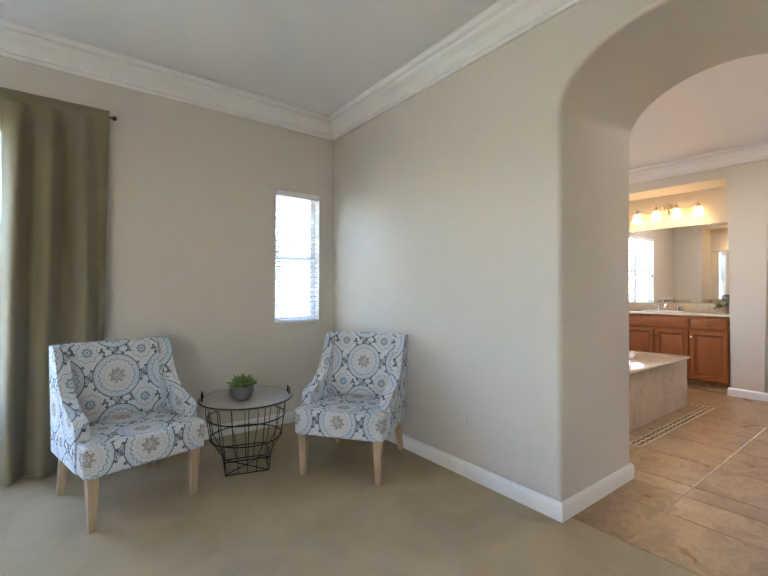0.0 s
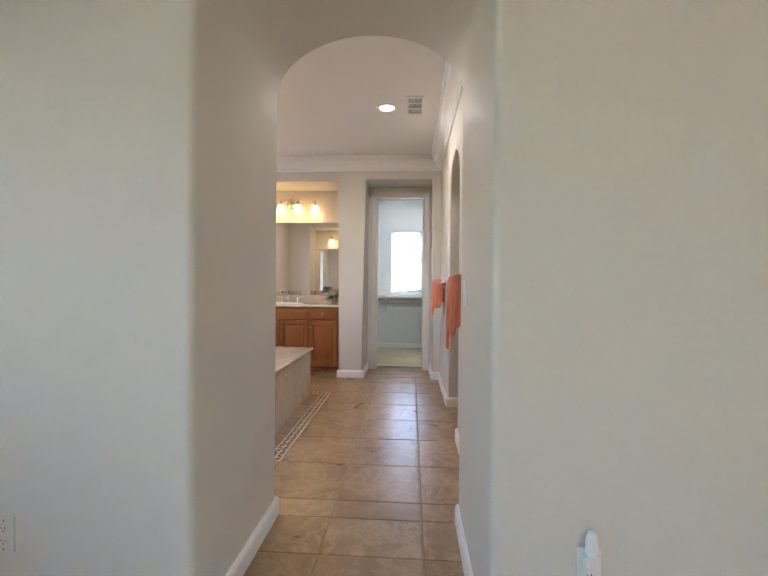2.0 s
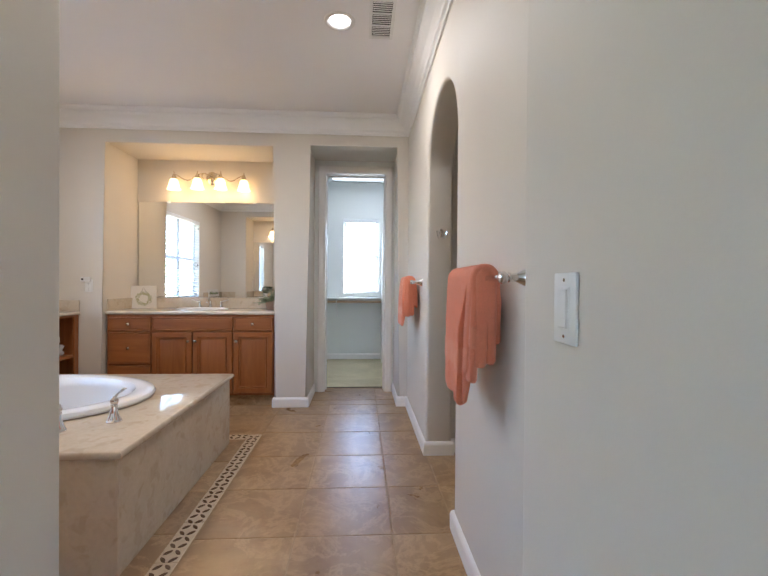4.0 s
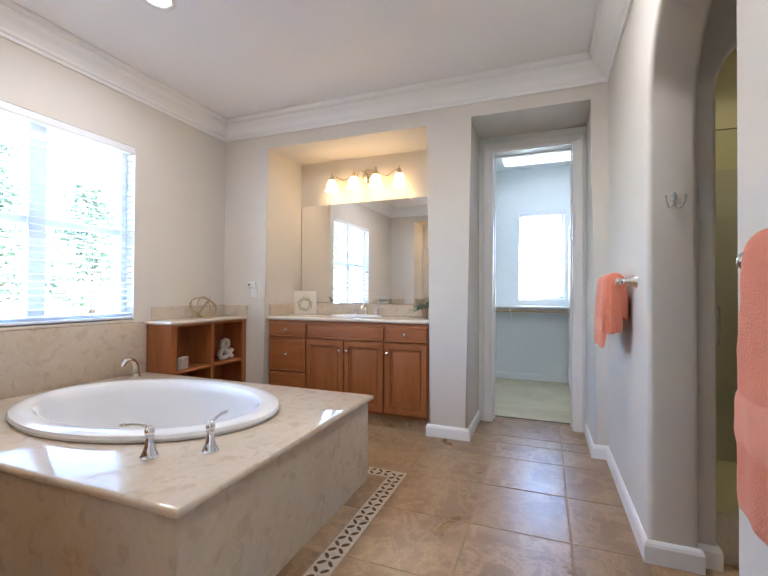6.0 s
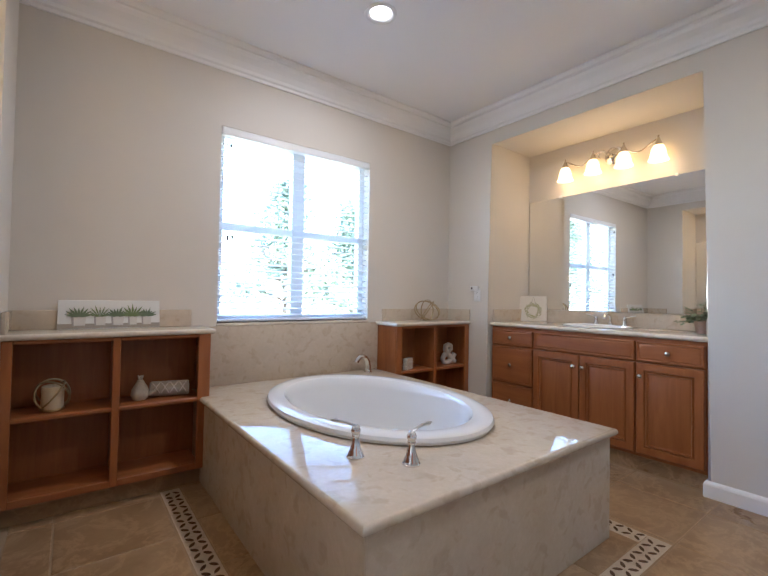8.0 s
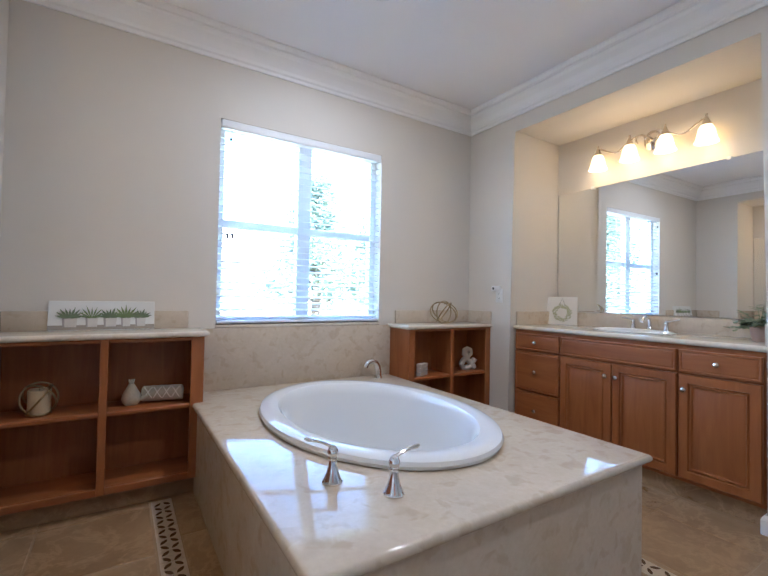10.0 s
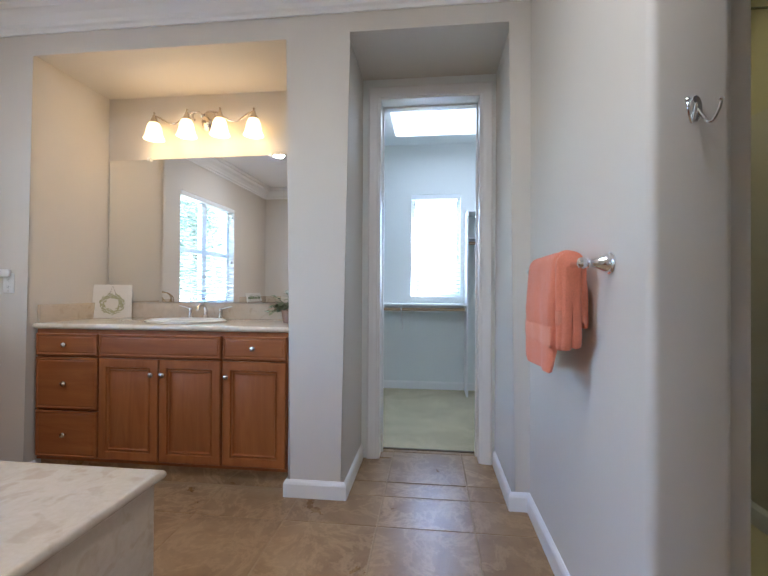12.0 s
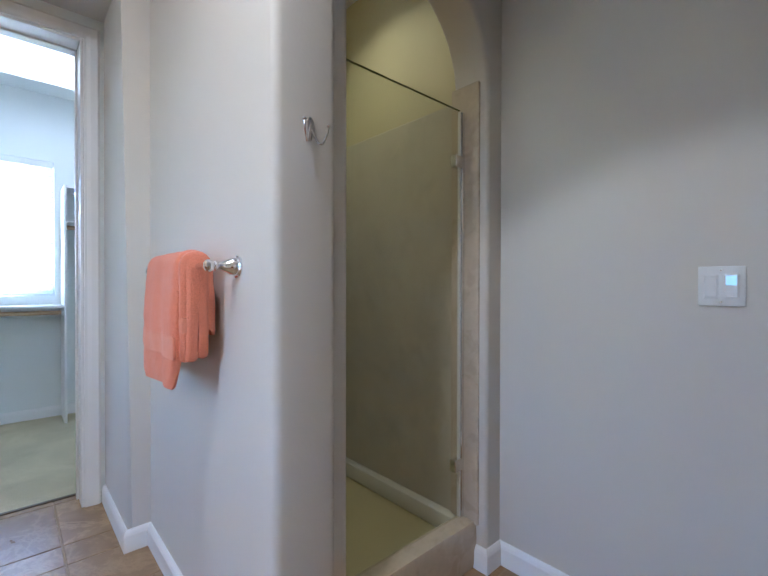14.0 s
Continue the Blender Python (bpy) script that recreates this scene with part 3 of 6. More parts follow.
def areas(x0, y0, x1, y1):
    """The tiled parts of the plan that a grid cell covers."""
    found = []
    for ax0, ay0, ax1, ay1 in ((2.262, 0.53, XW, 1.47), (XW, YS - 0.005, 6.16, YN), (6.16, 0.51, 6.84, 1.39), (XW, -0.61, 5.09, YS - 0.005)):
        q = (max(x0, ax0), max(y0, ay0), min(x1, ax1), min(y1, ay1))
        if q[2] - q[0] > 0.02 and q[3] - q[1] > 0.02:
            found += cut(*q, (BX0, BY0, BX1, 4.2))
    return found


for i in range(-8, 5):
    for j in range(-4, 8):
        for q in areas(X0 + i * P, Y0 + j * P, X0 + (i + 1) * P, Y0 + (j + 1) * P):
            tile(*q)
# the border of leaf inlays round the tub, and the strip of tile inside it
band = [(BX0, BY0, BX1, BY0 + BAND), (BX0, BY0 + BAND, BX0 + BAND, 3.50), (BX1 - BAND, BY0 + BAND, BX1, 3.50)]
for q in band:
    long_x = q[2] - q[0] > q[3] - q[1]
    n = max(1, round(max(q[2] - q[0], q[3] - q[1]) / 0.305))
    for k in range(n):
        if long_x:
            w = (q[2] - q[0]) / n
            tile(q[0] + k * w, q[1], q[0] + (k + 1) * w, q[3], mat=INLAY_LIGHT, name="border_tile", g=0.001)
        else:
            w = (q[3] - q[1]) / n
            tile(q[0], q[1] + k * w, q[2], q[1] + (k + 1) * w, mat=INLAY_LIGHT, name="border_tile", g=0.001)
for k in range(4):
    tile(BX0 + BAND + k * 0.394, BY0 + BAND, BX0 + BAND + (k + 1) * 0.394, BY0 + BAND + 0.13)
for k in range(4):
    tile(BX0 + BAND, BY0 + BAND + 0.13 + k * 0.41, BX0 + BAND + 0.13, BY0 + BAND + 0.13 + (k + 1) * 0.41)
    tile(BX1 - BAND - 0.08, BY0 + BAND + 0.13 + k * 0.41, BX1 - BAND, BY0 + BAND + 0.13 + (k + 1) * 0.41)
leaf_me = None


def leaf(x, y, a):
    global leaf_me
    if leaf_me is None:
        s = [-1, -0.6, 0, 0.6, 1]
        up = [(0.021 * t, 0.0085 * (1 - t * t) ** 0.8) for t in s]
        dn = [(0.021 * t, -0.0085 * (1 - t * t) ** 0.8) for t in s[-2:0:-1]]
        o = part("inlay_leaf", rings([[(u, v, z) for u, v in up + dn] for z in (-0.004, 0.0022)]), INLAY_DARK, floor, smooth=False)
        leaf_me = o.data
    else:
        o = new("inlay_leaf", leaf_me)
        o.parent = floor
    o.matrix_world = pose(x, y, 0.0, 0, 0, a)


STEP = 0.047
for k in range(int((BX1 - BX0) / STEP)):
    x = BX0 + 0.03 + k * STEP
    s = 1 if k % 2 else -1
    leaf(x, BY0 + BAND * 0.29, 45 * s)
    leaf(x, BY0 + BAND * 0.71, -45 * s)
for side in (BX0, BX1 - BAND):
    for k in range(int((3.48 - BY0 - BAND) / STEP)):
        y = BY0 + BAND + 0.02 + k * STEP
        s = 1 if k % 2 else -1
        leaf(side + BAND * 0.29, y, 90 + 45 * s)
        leaf(side + BAND * 0.71, y, 90 - 45 * s)

# ---- bathtub and its deck ----
DX0, DX1, DY0, DZ = 3.80, 5.24, 1.80, 0.506
TX, TY, TA, TB = TUB
deck = thing("tub_deck", "cream marble tub surround with a rounded top slab", "tub surround", pose(4.52, 2.76, 0))
oval = lambda a, b, n=48: [(TX + a * math.cos(2 * math.pi * i / n), TY + b * math.sin(2 * math.pi * i / n)) for i in range(n)]


def bullnose(x0, y0, x1, y1, z0, z1, sides, hole=None, r=None):
    """A stone slab whose outer edge is rounded on the named sides."""
    r = r or (z1 - z0) / 2
    loops = []
    for k in range(9):
        a = -math.pi / 2 + math.pi * k / 8
        o = r * (math.cos(a) - 1)
        z = (z0 + z1) / 2 + (z1 - z0) / 2 * math.sin(a)
        xa, xb = x0 - (o if "w" in sides else 0), x1 + (o if "e" in sides else 0)
        ya, yb = y0 - (o if "s" in sides else 0), y1 + (o if "n" in sides else 0)
        loops.append([(xa, ya, z), (xb, ya, z), (xb, yb, z), (xa, yb, z)])
    bm = rings(loops, cap=not hole)
    if hole:
        for row in (loops[0], loops[-1]):
            z = row[0][2]
            es = []
            for loop in ([(p[0], p[1]) for p in row], hole):
                vs = [bm.verts.new((u, v, z)) for u, v in loop]
                es += [bm.edges.new((vs[i], vs[(i + 1) % len(vs)])) for i in range(len(vs))]
            bmesh.ops.triangle_fill(bm, edges=es, use_beauty=True)
        bmesh.ops.remove_doubles(bm, verts=bm.verts, dist=1e-5)
    return bm


def under(ob, parent):
    """Hangs an object built in world places under a thing that stands elsewhere."""
    ob.parent = parent
    ob.matrix_parent_inverse = parent.matrix_world.inverted()
    return ob


bpy.context.view_layer.update()
under(part("deck_slab", bullnose(DX0, DY0, DX1, YN - 0.003, DZ - 0.034, DZ, "wse", oval(TA - 0.05, TB - 0.05)), MARBLE), deck)
under(part("front_panel", box(DX0 + 0.03, DY0 + 0.025, 0, DX1 - 0.03, DY0 + 0.05, DZ - 0.034, 0.003, 1), MARBLE), deck)
under(part("side_panel", box(DX0 + 0.025, DY0 + 0.026, 0, DX0 + 0.045, YN - 0.01, DZ - 0.034, 0.002, 1), MARBLE), deck)
under(part("side_panel", box(DX1 - 0.045, DY0 + 0.026, 0, DX1 - 0.025, YN - 0.01, DZ - 0.034, 0.002, 1), MARBLE), deck)
structure("trim_tub_backsplash", box(3.86, YN - 0.02, DZ, 5.25, YN, TW[1] - 0.022, 0.003), MARBLE, "cream marble slab behind the tub", "backsplash")

prof = [(-0.055, -0.03), (-0.03, 0.0), (0.0, 0.004), (0.006, 0.018), (0.0, 0.032), (-0.02, 0.041), (-0.055, 0.042), (-0.085, 0.036), (-0.10, 0.02), (-0.112, -0.02), (-0.135, -0.14), (-0.165, -0.30), (-0.20, -0.375), (-0.26, -0.40), (-0.36, -0.41)]
tub = tagged(part("bathtub", rings([[(a, b, DZ + z) for a, b in oval(TA + o, TB + o * 1.15, 64)] for o, z in prof], cap=False), PORCELAIN), "white oval drop-in bathtub in a marble deck", "bathtub")
bm = tub.data
bm2 = bmesh.new()
bm2.from_mesh(bm)
edge = sorted({v for e in bm2.edges if e.is_boundary for v in e.verts}, key=lambda v: v.co.z)[:64]
bm2.faces.new(sorted(edge, key=lambda v: math.atan2(v.co.y - TY, v.co.x - TX)))
bmesh.ops.recalc_face_normals(bm2, faces=bm2.faces)
bm2.to_mesh(bm)
bm2.free()
bm.polygons.foreach_set("use_smooth", [True] * len(bm.polygons))
drain = part("drain", lathe([(0.0, 0.0), (0.03, 0.0), (0.03, 0.004), (0.02, 0.006), (0.0, 0.006)], 20, (TX, TY - 0.15, DZ - 0.409)), CHROME, tub, "chrome tub drain")
for k, (a, z) in enumerate(((2.6, 0.16), (3.3, 0.16), (4.9, 0.17), (5.5, 0.17), (0.3, 0.17))):
    jet = part("jet", lathe([(0.0, 0.003), (0.006, 0.003), (0.009, 0.005), (0.016, 0.004), (0.017, 0.0), (0.0, -0.004)], 16), CHROME, tub, "small chrome jet")
    jet.matrix_basis = tub.matrix_basis.inverted() @ pose(TX + TA * 0.80 * math.cos(a), TY + TB * 0.80 * math.sin(a), DZ - z) @ Vector((-math.cos(a), -math.sin(a), 0.25)).to_track_quat("Z", "Y").to_matrix().to_4x4()


filler = thing("tub_faucet", "polished chrome tub filler with an arched spout and two levers", "tub faucet", pose(TX, TY, DZ))


def faucet_handle(m, lever=0.0):
    h = part("handle", lathe([(0.034, 0), (0.034, 0.006), (0.030, 0.012), (0.029, 0.02), (0.021, 0.04), (0.015, 0.07), (0.0135, 0.09), (0.016, 0.094), (0.016, 0.10), (0.013, 0.106), (0.012, 0.106)]), CHROME, filler)
    h.matrix_basis = pose(-TX, -TY, -DZ) @ m @ Matrix.Diagonal((0.98, 0.98, 0.80, 1))
    part("collar", lathe([(0.012, 0.104), (0.018, 0.112), (0.019, 0.124), (0.014, 0.138), (0.009, 0.146), (0.004, 0.15)]), CHROME, h)
    c, s = math.cos(radians(lever)), math.sin(radians(lever))
    pts = [(0.0, 0.140), (0.02, 0.150), (0.04, 0.158), (0.06, 0.162), (0.085, 0.165), (0.098, 0.166)]
    part("lever", tube([(u * c, u * s, z) for u, z in pts], 0.008, 10, taper=[0.9, 0.8, 0.75, 0.85, 1.15, 0.5]), CHROME, h)


faucet_handle(pose(4.046, 2.208, DZ), 140)
faucet_handle(pose(4.173, 2.04, DZ), 0)
sp = part("spout", tube([(0, 0, 0.0), (0, 0, 0.06), (0.006, 0, 0.10), (0.028, 0, 0.135), (0.065, 0, 0.152), (0.10, 0, 0.145), (0.125, 0, 0.118), (0.13, 0, 0.105)], 0.028, 14, taper=[1, 0.9, 0.85, 0.8, 0.78, 0.76, 0.74, 0.74]), CHROME, filler)
sp.matrix_basis = pose(5.075 - TX, 3.60 - TY, 0, 0, 0, 190) @ Matrix.Diagonal((0.95, 0.95, 0.86, 1))
part("flange", lathe([(0.034, 0), (0.034, 0.006), (0.028, 0.014), (0.026, 0.03)]), CHROME, sp)

# ---- open shelf units either side of the tub ----
SY = 3.47


def shelf_unit(x0, x1, label, side):
    u = thing("shelf_unit", label, "shelf unit", pose((x0 + x1) / 2, SY, 0), "shelf units beside the tub")
    bpy.context.view_layer.update()
    T = 0.03

    def add(name, *q, mat=CHERRY, bev=0.003):
        under(part(name, box(*q, bev, 1), mat), u)
    z0, z1 = 0.10, 0.868
    add("side_panel", x0, SY + 0.006, z0, x0 + 0.02, YN - 0.004, z1)
    add("side_panel", x1 - 0.02, SY + 0.006, z0, x1, YN - 0.004, z1)
    wl, wr = (0.042, 0.066) if side == "w" else (0.055, 0.055)
    add("stile", x0, SY - 0.012, z0, x0 + wl, SY + 0.006, z1)
    add("stile", x1 - wr, SY - 0.012, z0, x1, SY + 0.006, z1)
    xm = (x0 + x1) / 2 - (0.007 if side == "w" else 0)
    add("centre_stile", xm - 0.0175, SY - 0.012, z0, xm + 0.0175, SY + 0.006, z1)
    add("divider", xm - 0.009, SY + 0.006, z0 + 0.03, xm + 0.009, YN - 0.016, z1 - 0.02)
    add("back_panel", x0 + 0.02, YN - 0.016, z0, x1 - 0.02, YN - 0.006, z1)
    for a, b in ((x0 + wl, xm - 0.0175), (xm + 0.0175, x1 - wr)):
        add("bottom_rail", a, SY - 0.012, z0, b, SY + 0.006, z0 + 0.035, mat=CHERRY_X)
        add("top_rail", a, SY - 0.012, z1 - 0.018, b, SY + 0.006, z1, mat=CHERRY_X)
        add("bottom_shelf", a - 0.03, SY + 0.006, z0 + 0.015, b + 0.03 - 0.011, YN - 0.016, z0 + 0.035, mat=CHERRY_X)
        add("middle_shelf", a - 0.02 if a < xm else a - 0.011, SY - 0.004, 0.482, b + 0.011 if b < xm else b + 0.03, YN - 0.016, 0.506, mat=CHERRY_X, bev=0.006)
    add("top_board", x0 + 0.02, SY + 0.006, z1 - 0.018, x1 - 0.02, YN - 0.016, z1, mat=CHERRY_X)
    add("plinth", x0 + 0.01, SY + 0.05, 0, x1 - 0.01, SY + 0.065, z0, mat=TRAVERTINE, bev=0)
    return u


LX1 = 3.855
RX0 = 2 * 4.554 - LX1
shelf_unit(XV + 0.003, 3.853, "cherry wood open shelf unit with four cells, west of the tub", "w")
shelf_unit(RX0, XE - 0.004, "cherry wood open shelf unit with four cells, east of the tub", "e")
tagged(part("marble_ledge", bullnose(XV + 0.002, SY - 0.03, LX1 + 0.022, YN - 0.002, 0.868, 0.898, "se"), COUNTER), "pale marble top on a cherry shelf unit", "stone top", "shelf tops")
tagged(part("marble_ledge", bullnose(RX0 - 0.022, SY - 0.03, XE - 0.002, YN - 0.002, 0.868, 0.898, "sw"), COUNTER), "pale marble top on a cherry shelf unit", "stone top", "shelf tops")
for a, b in ((XV + 0.002, 3.80), (5.30, XE - 0.002)):
    structure("trim_backsplash", box(a, YN - 0.019, 0.898, b, YN - 0.001, 1.0, 0.003), MARBLE, "cream marble backsplash strip", "backsplash")
for a, b in ((XV + 0.001, XV + 0.019), (XE - 0.019, XE - 0.001)):
    structure("trim_backsplash", box(a, SY - 0.02, 0.898, b, YN - 0.02, 1.0, 0.003), MARBLE, "cream marble backsplash strip", "backsplash")

# ---- vanities ----


def knob(parent, x, y, z, sx):
    bm = lathe([(0.0, 0.0), (0.006, 0.0), (0.005, 0.010), (0.008, 0.014), (0.0145, 0.018), (0.016, 0.023), (0.013, 0.028), (0.006, 0.031), (0.0, 0.032)], 16)
    bmesh.ops.transform(bm, matrix=pose(x, y, z, 0, 90 * sx, 0), verts=bm.verts)
    return part("knob", bm, NICKEL, parent, "brushed nickel knob")


def raised_panel(y0, z0, y1, z1, x, sx, flat=False):
    """A door or drawer front: frame with a stepped, sunken or raised field. sx: -1 faces west."""
    def loop(i, d):
        return [(x + sx * d, y, z) for y, z in rect(y0 + i, z0 + i, y1 - i, z1 - i)]
    rows = [(0, 0), (0, 0.017), (0.004, 0.022)]
    rows += [(0.010, 0.022), (0.013, 0.017), (0.016, 0.0165), (0.022, 0.020), (0.026, 0.020)] if flat else [(0.046, 0.022), (0.049, 0.012), (0.053, 0.012), (0.058, 0.018), (0.062, 0.018), (0.066, 0.009), (0.074, 0.009), (0.082, 0.012)]
    return rings([loop(i, d) for i, d in rows])


def vanity(x_front, x_back, sx, label):
    """A built-in vanity cabinet filling a niche. sx: the way it faces."""
    v = thing("vanity_cabinet", label, "vanity", pose((x_front + x_back) / 2, 2.47, 0))
    bpy.context.view_layer.update()
    y0, y1 = 1.70, 3.24
    lo, hi = sorted((x_front, x_back))
    under(part("body", box(lo, y0, 0.10, hi, y1, 0.868, 0.002, 1), CHERRY), v)
    under(part("plinth", box(min(x_front - sx * 0.03, x_front - sx * 0.045), y0, 0, max(x_front - sx * 0.03, x_front - sx * 0.045), y1, 0.10), TRAVERTINE, label="travertine tile toe kick"), v)
    a, b, c = 2.832, 2.456, 2.082
    for p0, p1, q0, q1, flat, knobs in (
        (a + 0.006, y1 - 0.012, 0.716, 0.842, True, (0.5,)), (a + 0.006, y1 - 0.012, 0.405, 0.704, True, (0.5,)), (a + 0.006, y1 - 0.012, 0.125, 0.393, True, (0.5,)),
        (c + 0.006, a - 0.006, 0.716, 0.842, True, ()), (y0 + 0.012, c - 0.006, 0.716, 0.842, True, (0.5,)),
    ):
        d = under(part("drawer", raised_panel(p0, q0, p1, q1, x_front, sx, flat), CHERRY_H), v)
        for k in knobs:
            knob(d, x_front + sx * 0.019, p0 + (p1 - p0) * k, (q0 + q1) / 2, sx).matrix_parent_inverse = d.matrix_world.inverted()
    for p0, p1, side in ((b + 0.004, a - 0.006, 0), (c + 0.006, b - 0.004, 1), (y0 + 0.012, c - 0.006, 1)):
        d = under(part("door", raised_panel(p0, 0.125, p1, 0.704, x_front, sx), CHERRY), v)
        knob(d, x_front + sx * 0.021, p0 + 0.03 if side == 0 else p1 - 0.03, 0.62, sx)
    return v


vanity(6.152, NB - 0.005, -1, "cherry wood vanity with three doors and four drawers")
vanity(2.892, 2.435, 1, "cherry wood vanity with three doors and four drawers")


def basin(x, y, sx):
    """An oval drop-in basin with its widespread tap."""
    s = tagged(part("basin", rings([[(x + (0.185 + o) * math.cos(t), y + (0.255 + o) * math.sin(t), 0.90 + z) for t in [2 * math.pi * k / 40 for k in range(40)]] for o, z in ((-0.04, -0.005), (-0.005, 0.0), (0, 0.008), (-0.015, 0.014), (-0.035, 0.008), (-0.05, -0.02), (-0.08, -0.09), (-0.13, -0.13), (-0.165, -0.135))], cap=True), PORCELAIN), "white oval porcelain basin in a marble counter", "basin", "basins")
    tap = thing("basin_tap", "polished chrome widespread basin tap with two levers", "tap", pose(x - sx * 0.23, y, 0.899, 0, 0, 180 if sx < 0 else 0), "basin taps")
    part("spout_base", lathe([(0.026, 0), (0.026, 0.005), (0.02, 0.012), (0.015, 0.03)], 16), CHROME, tap)
    part("spout", tube([(0, 0, 0.01), (0, 0, 0.06), (0.015, 0, 0.09), (0.05, 0, 0.10), (0.09, 0, 0.085), (0.105, 0, 0.065)], 0.012, 12, taper=[1.2, 1, 1, 0.95, 0.9, 0.9]), CHROME, tap)
    for dy in (-0.11, 0.11):
        h = part("tap_handle", lathe([(0.024, 0), (0.024, 0.005), (0.016, 0.02), (0.012, 0.05), (0.014, 0.062), (0.010, 0.075), (0.0, 0.08)], 16, (0, dy, 0)), CHROME, tap)
        part("lever", tube([(0, dy, 0.068), (0.0, dy + 0.4 * dy, 0.082), (0.0, dy * 1.75, 0.09)], 0.0055, 8), CHROME, h)
    return s


for lo, hi, sx, sides in ((6.128, NB - 0.003, -1, "w"), (2.433, 2.916, 1, "e")):
    cx = (lo + hi) / 2 - sx * 0.005
    hole = [(cx + 0.165 * math.cos(2 * math.pi * k / 40), 2.47 + 0.235 * math.sin(2 * math.pi * k / 40)) for k in range(40)]
    tagged(part("marble_counter", bullnose(lo, 1.693, hi, 3.247, 0.868, 0.90, sides, hole), COUNTER), "pale marble vanity counter with a rounded edge", "counter", "vanity counters")
    basin(cx, 2.47, sx)
    back = NB if sx < 0 else 2.43
    structure("trim_backsplash", box(min(back, back + sx * 0.019) , 1.712, 0.90, max(back, back + sx * 0.019), 3.228, 1.008, 0.003), MARBLE, "cream marble backsplash strip", "backsplash")
    for ya, yb in ((3.230, 3.248), (1.692, 1.710)):
        structure("trim_backsplash", box(lo + 0.03, ya, 0.90, hi - 0.001, yb, 1.008, 0.003) if sx < 0 else box(lo + 0.001, ya, 0.90, hi - 0.03, yb, 1.008, 0.003), MARBLE, "cream marble backsplash strip", "backsplash")
    mx = sorted((back + sx * 0.001, back + sx * 0.007))
    mir = thing("mirror", "large frameless wall mirror above a vanity", "mirror", pose(back, 2.47, 1.012), "vanity mirrors")
    bpy.context.view_layer.update()
    # hung a little out of true: its north edge is close to the wall, its south edge stands off
    tilt = pose(back - 0.015 if sx < 0 else back, 2.465, 0, 0, 0, -0.85 if sx < 0 else 0) @ pose(-back, -2.465, 0)
    under(part("mirror_glass", box(mx[0], 1.696, 1.012, mx[1], 3.236, 2.026, 0.0015, 1), MIRROR, smooth=False, m=tilt), mir)
    for yy in (2.02, 2.92):
        under(part("clip", box(min(back + sx * 0.001, back + sx * 0.032), yy - 0.012, 2.014, max(back + sx * 0.001, back + sx * 0.032), yy + 0.012, 2.036, 0.003), PLASTIC, label="clear plastic mirror clip"), mir)
    # the light bar above the mirror
    s = thing("vanity_light", "brushed nickel vanity light with four lit frosted bell shades", "wall lamp", pose(back, 2.48, 2.28), "vanity lights")
    bpy.context.view_layer.update()
    bm = lathe([(0.0, 0.0), (0.058, 0.0), (0.058, 0.006), (0.048, 0.014), (0.04, 0.022), (0.015, 0.03), (0.012, 0.10), (0.0, 0.104)], 24)
    bmesh.ops.transform(bm, matrix=pose(back, 2.48, 2.285, 0, 90 * sx, 0) @ Matrix.Diagonal((1.25, 1, 1, 1)), verts=bm.verts)
    under(part("wall_plate", bm, NICKEL), s)
    X = back + sx * 0.085
    ys = (2.12, 2.36, 2.60, 2.84)
    for side in (-1, 1):
        y_in, y_out = 2.48 + side * 0.12, 2.48 + side * 0.36
        pts = [(X, 2.48 + side * (0.0 + 0.36 * t), 2.285 + 0.035 * math.sin(2 * math.pi * (t * 1.15 + 0.05)) - 0.012 * t) for t in [k / 16 for k in range(17)]]
        under(part("arm", tube(pts, 0.006, 8), NICKEL), s)
        curl = [(X, 2.48 + side * (0.045 - 0.03 * math.cos(t)), 2.29 + 0.03 * math.sin(t)) for t in [k * 0.3 for k in range(15)]]
        under(part("scroll", tube(curl, 0.005, 8), NICKEL), s)
    for y in ys:
        z = 2.30 + (0.012 if abs(y - 2.48) < 0.2 else 0.0)
        under(part("socket", lathe([(0.0, 0.034), (0.006, 0.03), (0.008, 0.024), (0.005, 0.016), (0.010, 0.006), (0.014, -0.006), (0.026, -0.034), (0.033, -0.046), (0.0, -0.047)][::-1], 18, (X, y, z)), NICKEL), s)
        sh = [(0.028, -0.044), (0.038, -0.052), (0.050, -0.078), (0.057, -0.115), (0.064, -0.15), (0.076, -0.178), (0.073, -0.178), (0.060, -0.15), (0.053, -0.115), (0.046, -0.078), (0.034, -0.056), (0.024, -0.048)]
        under(part("shade", lathe([(r * 0.9, -0.044 + (d + 0.044) * 0.85) for r, d in sh], 24, (X, y, z), cap=False), SHADE, label="lit frosted glass bell shade"), s)

# ---- ceiling fittings ----
for x, y in ((4.58, 2.83), (4.66, 1.015), (5.65, -0.17)):
    c = thing("recessed_light", "round recessed ceiling light, lit", "ceiling light", pose(x, y, H), "recessed lights")
    part("trim_ring", lathe([(0.060, 0.012), (0.064, 0.0), (0.075, -0.006), (0.092, -0.004), (0.095, 0.001), (0.074, 0.001), (0.074, 0.04), (0.06, 0.04)], 32, cap=False), PLASTIC, c)
    part("lens", lathe([(0.0, 0.012), (0.061, 0.012), (0.061, 0.02), (0.0, 0.02)], 32), CANGLOW, c, "lit frosted lens")
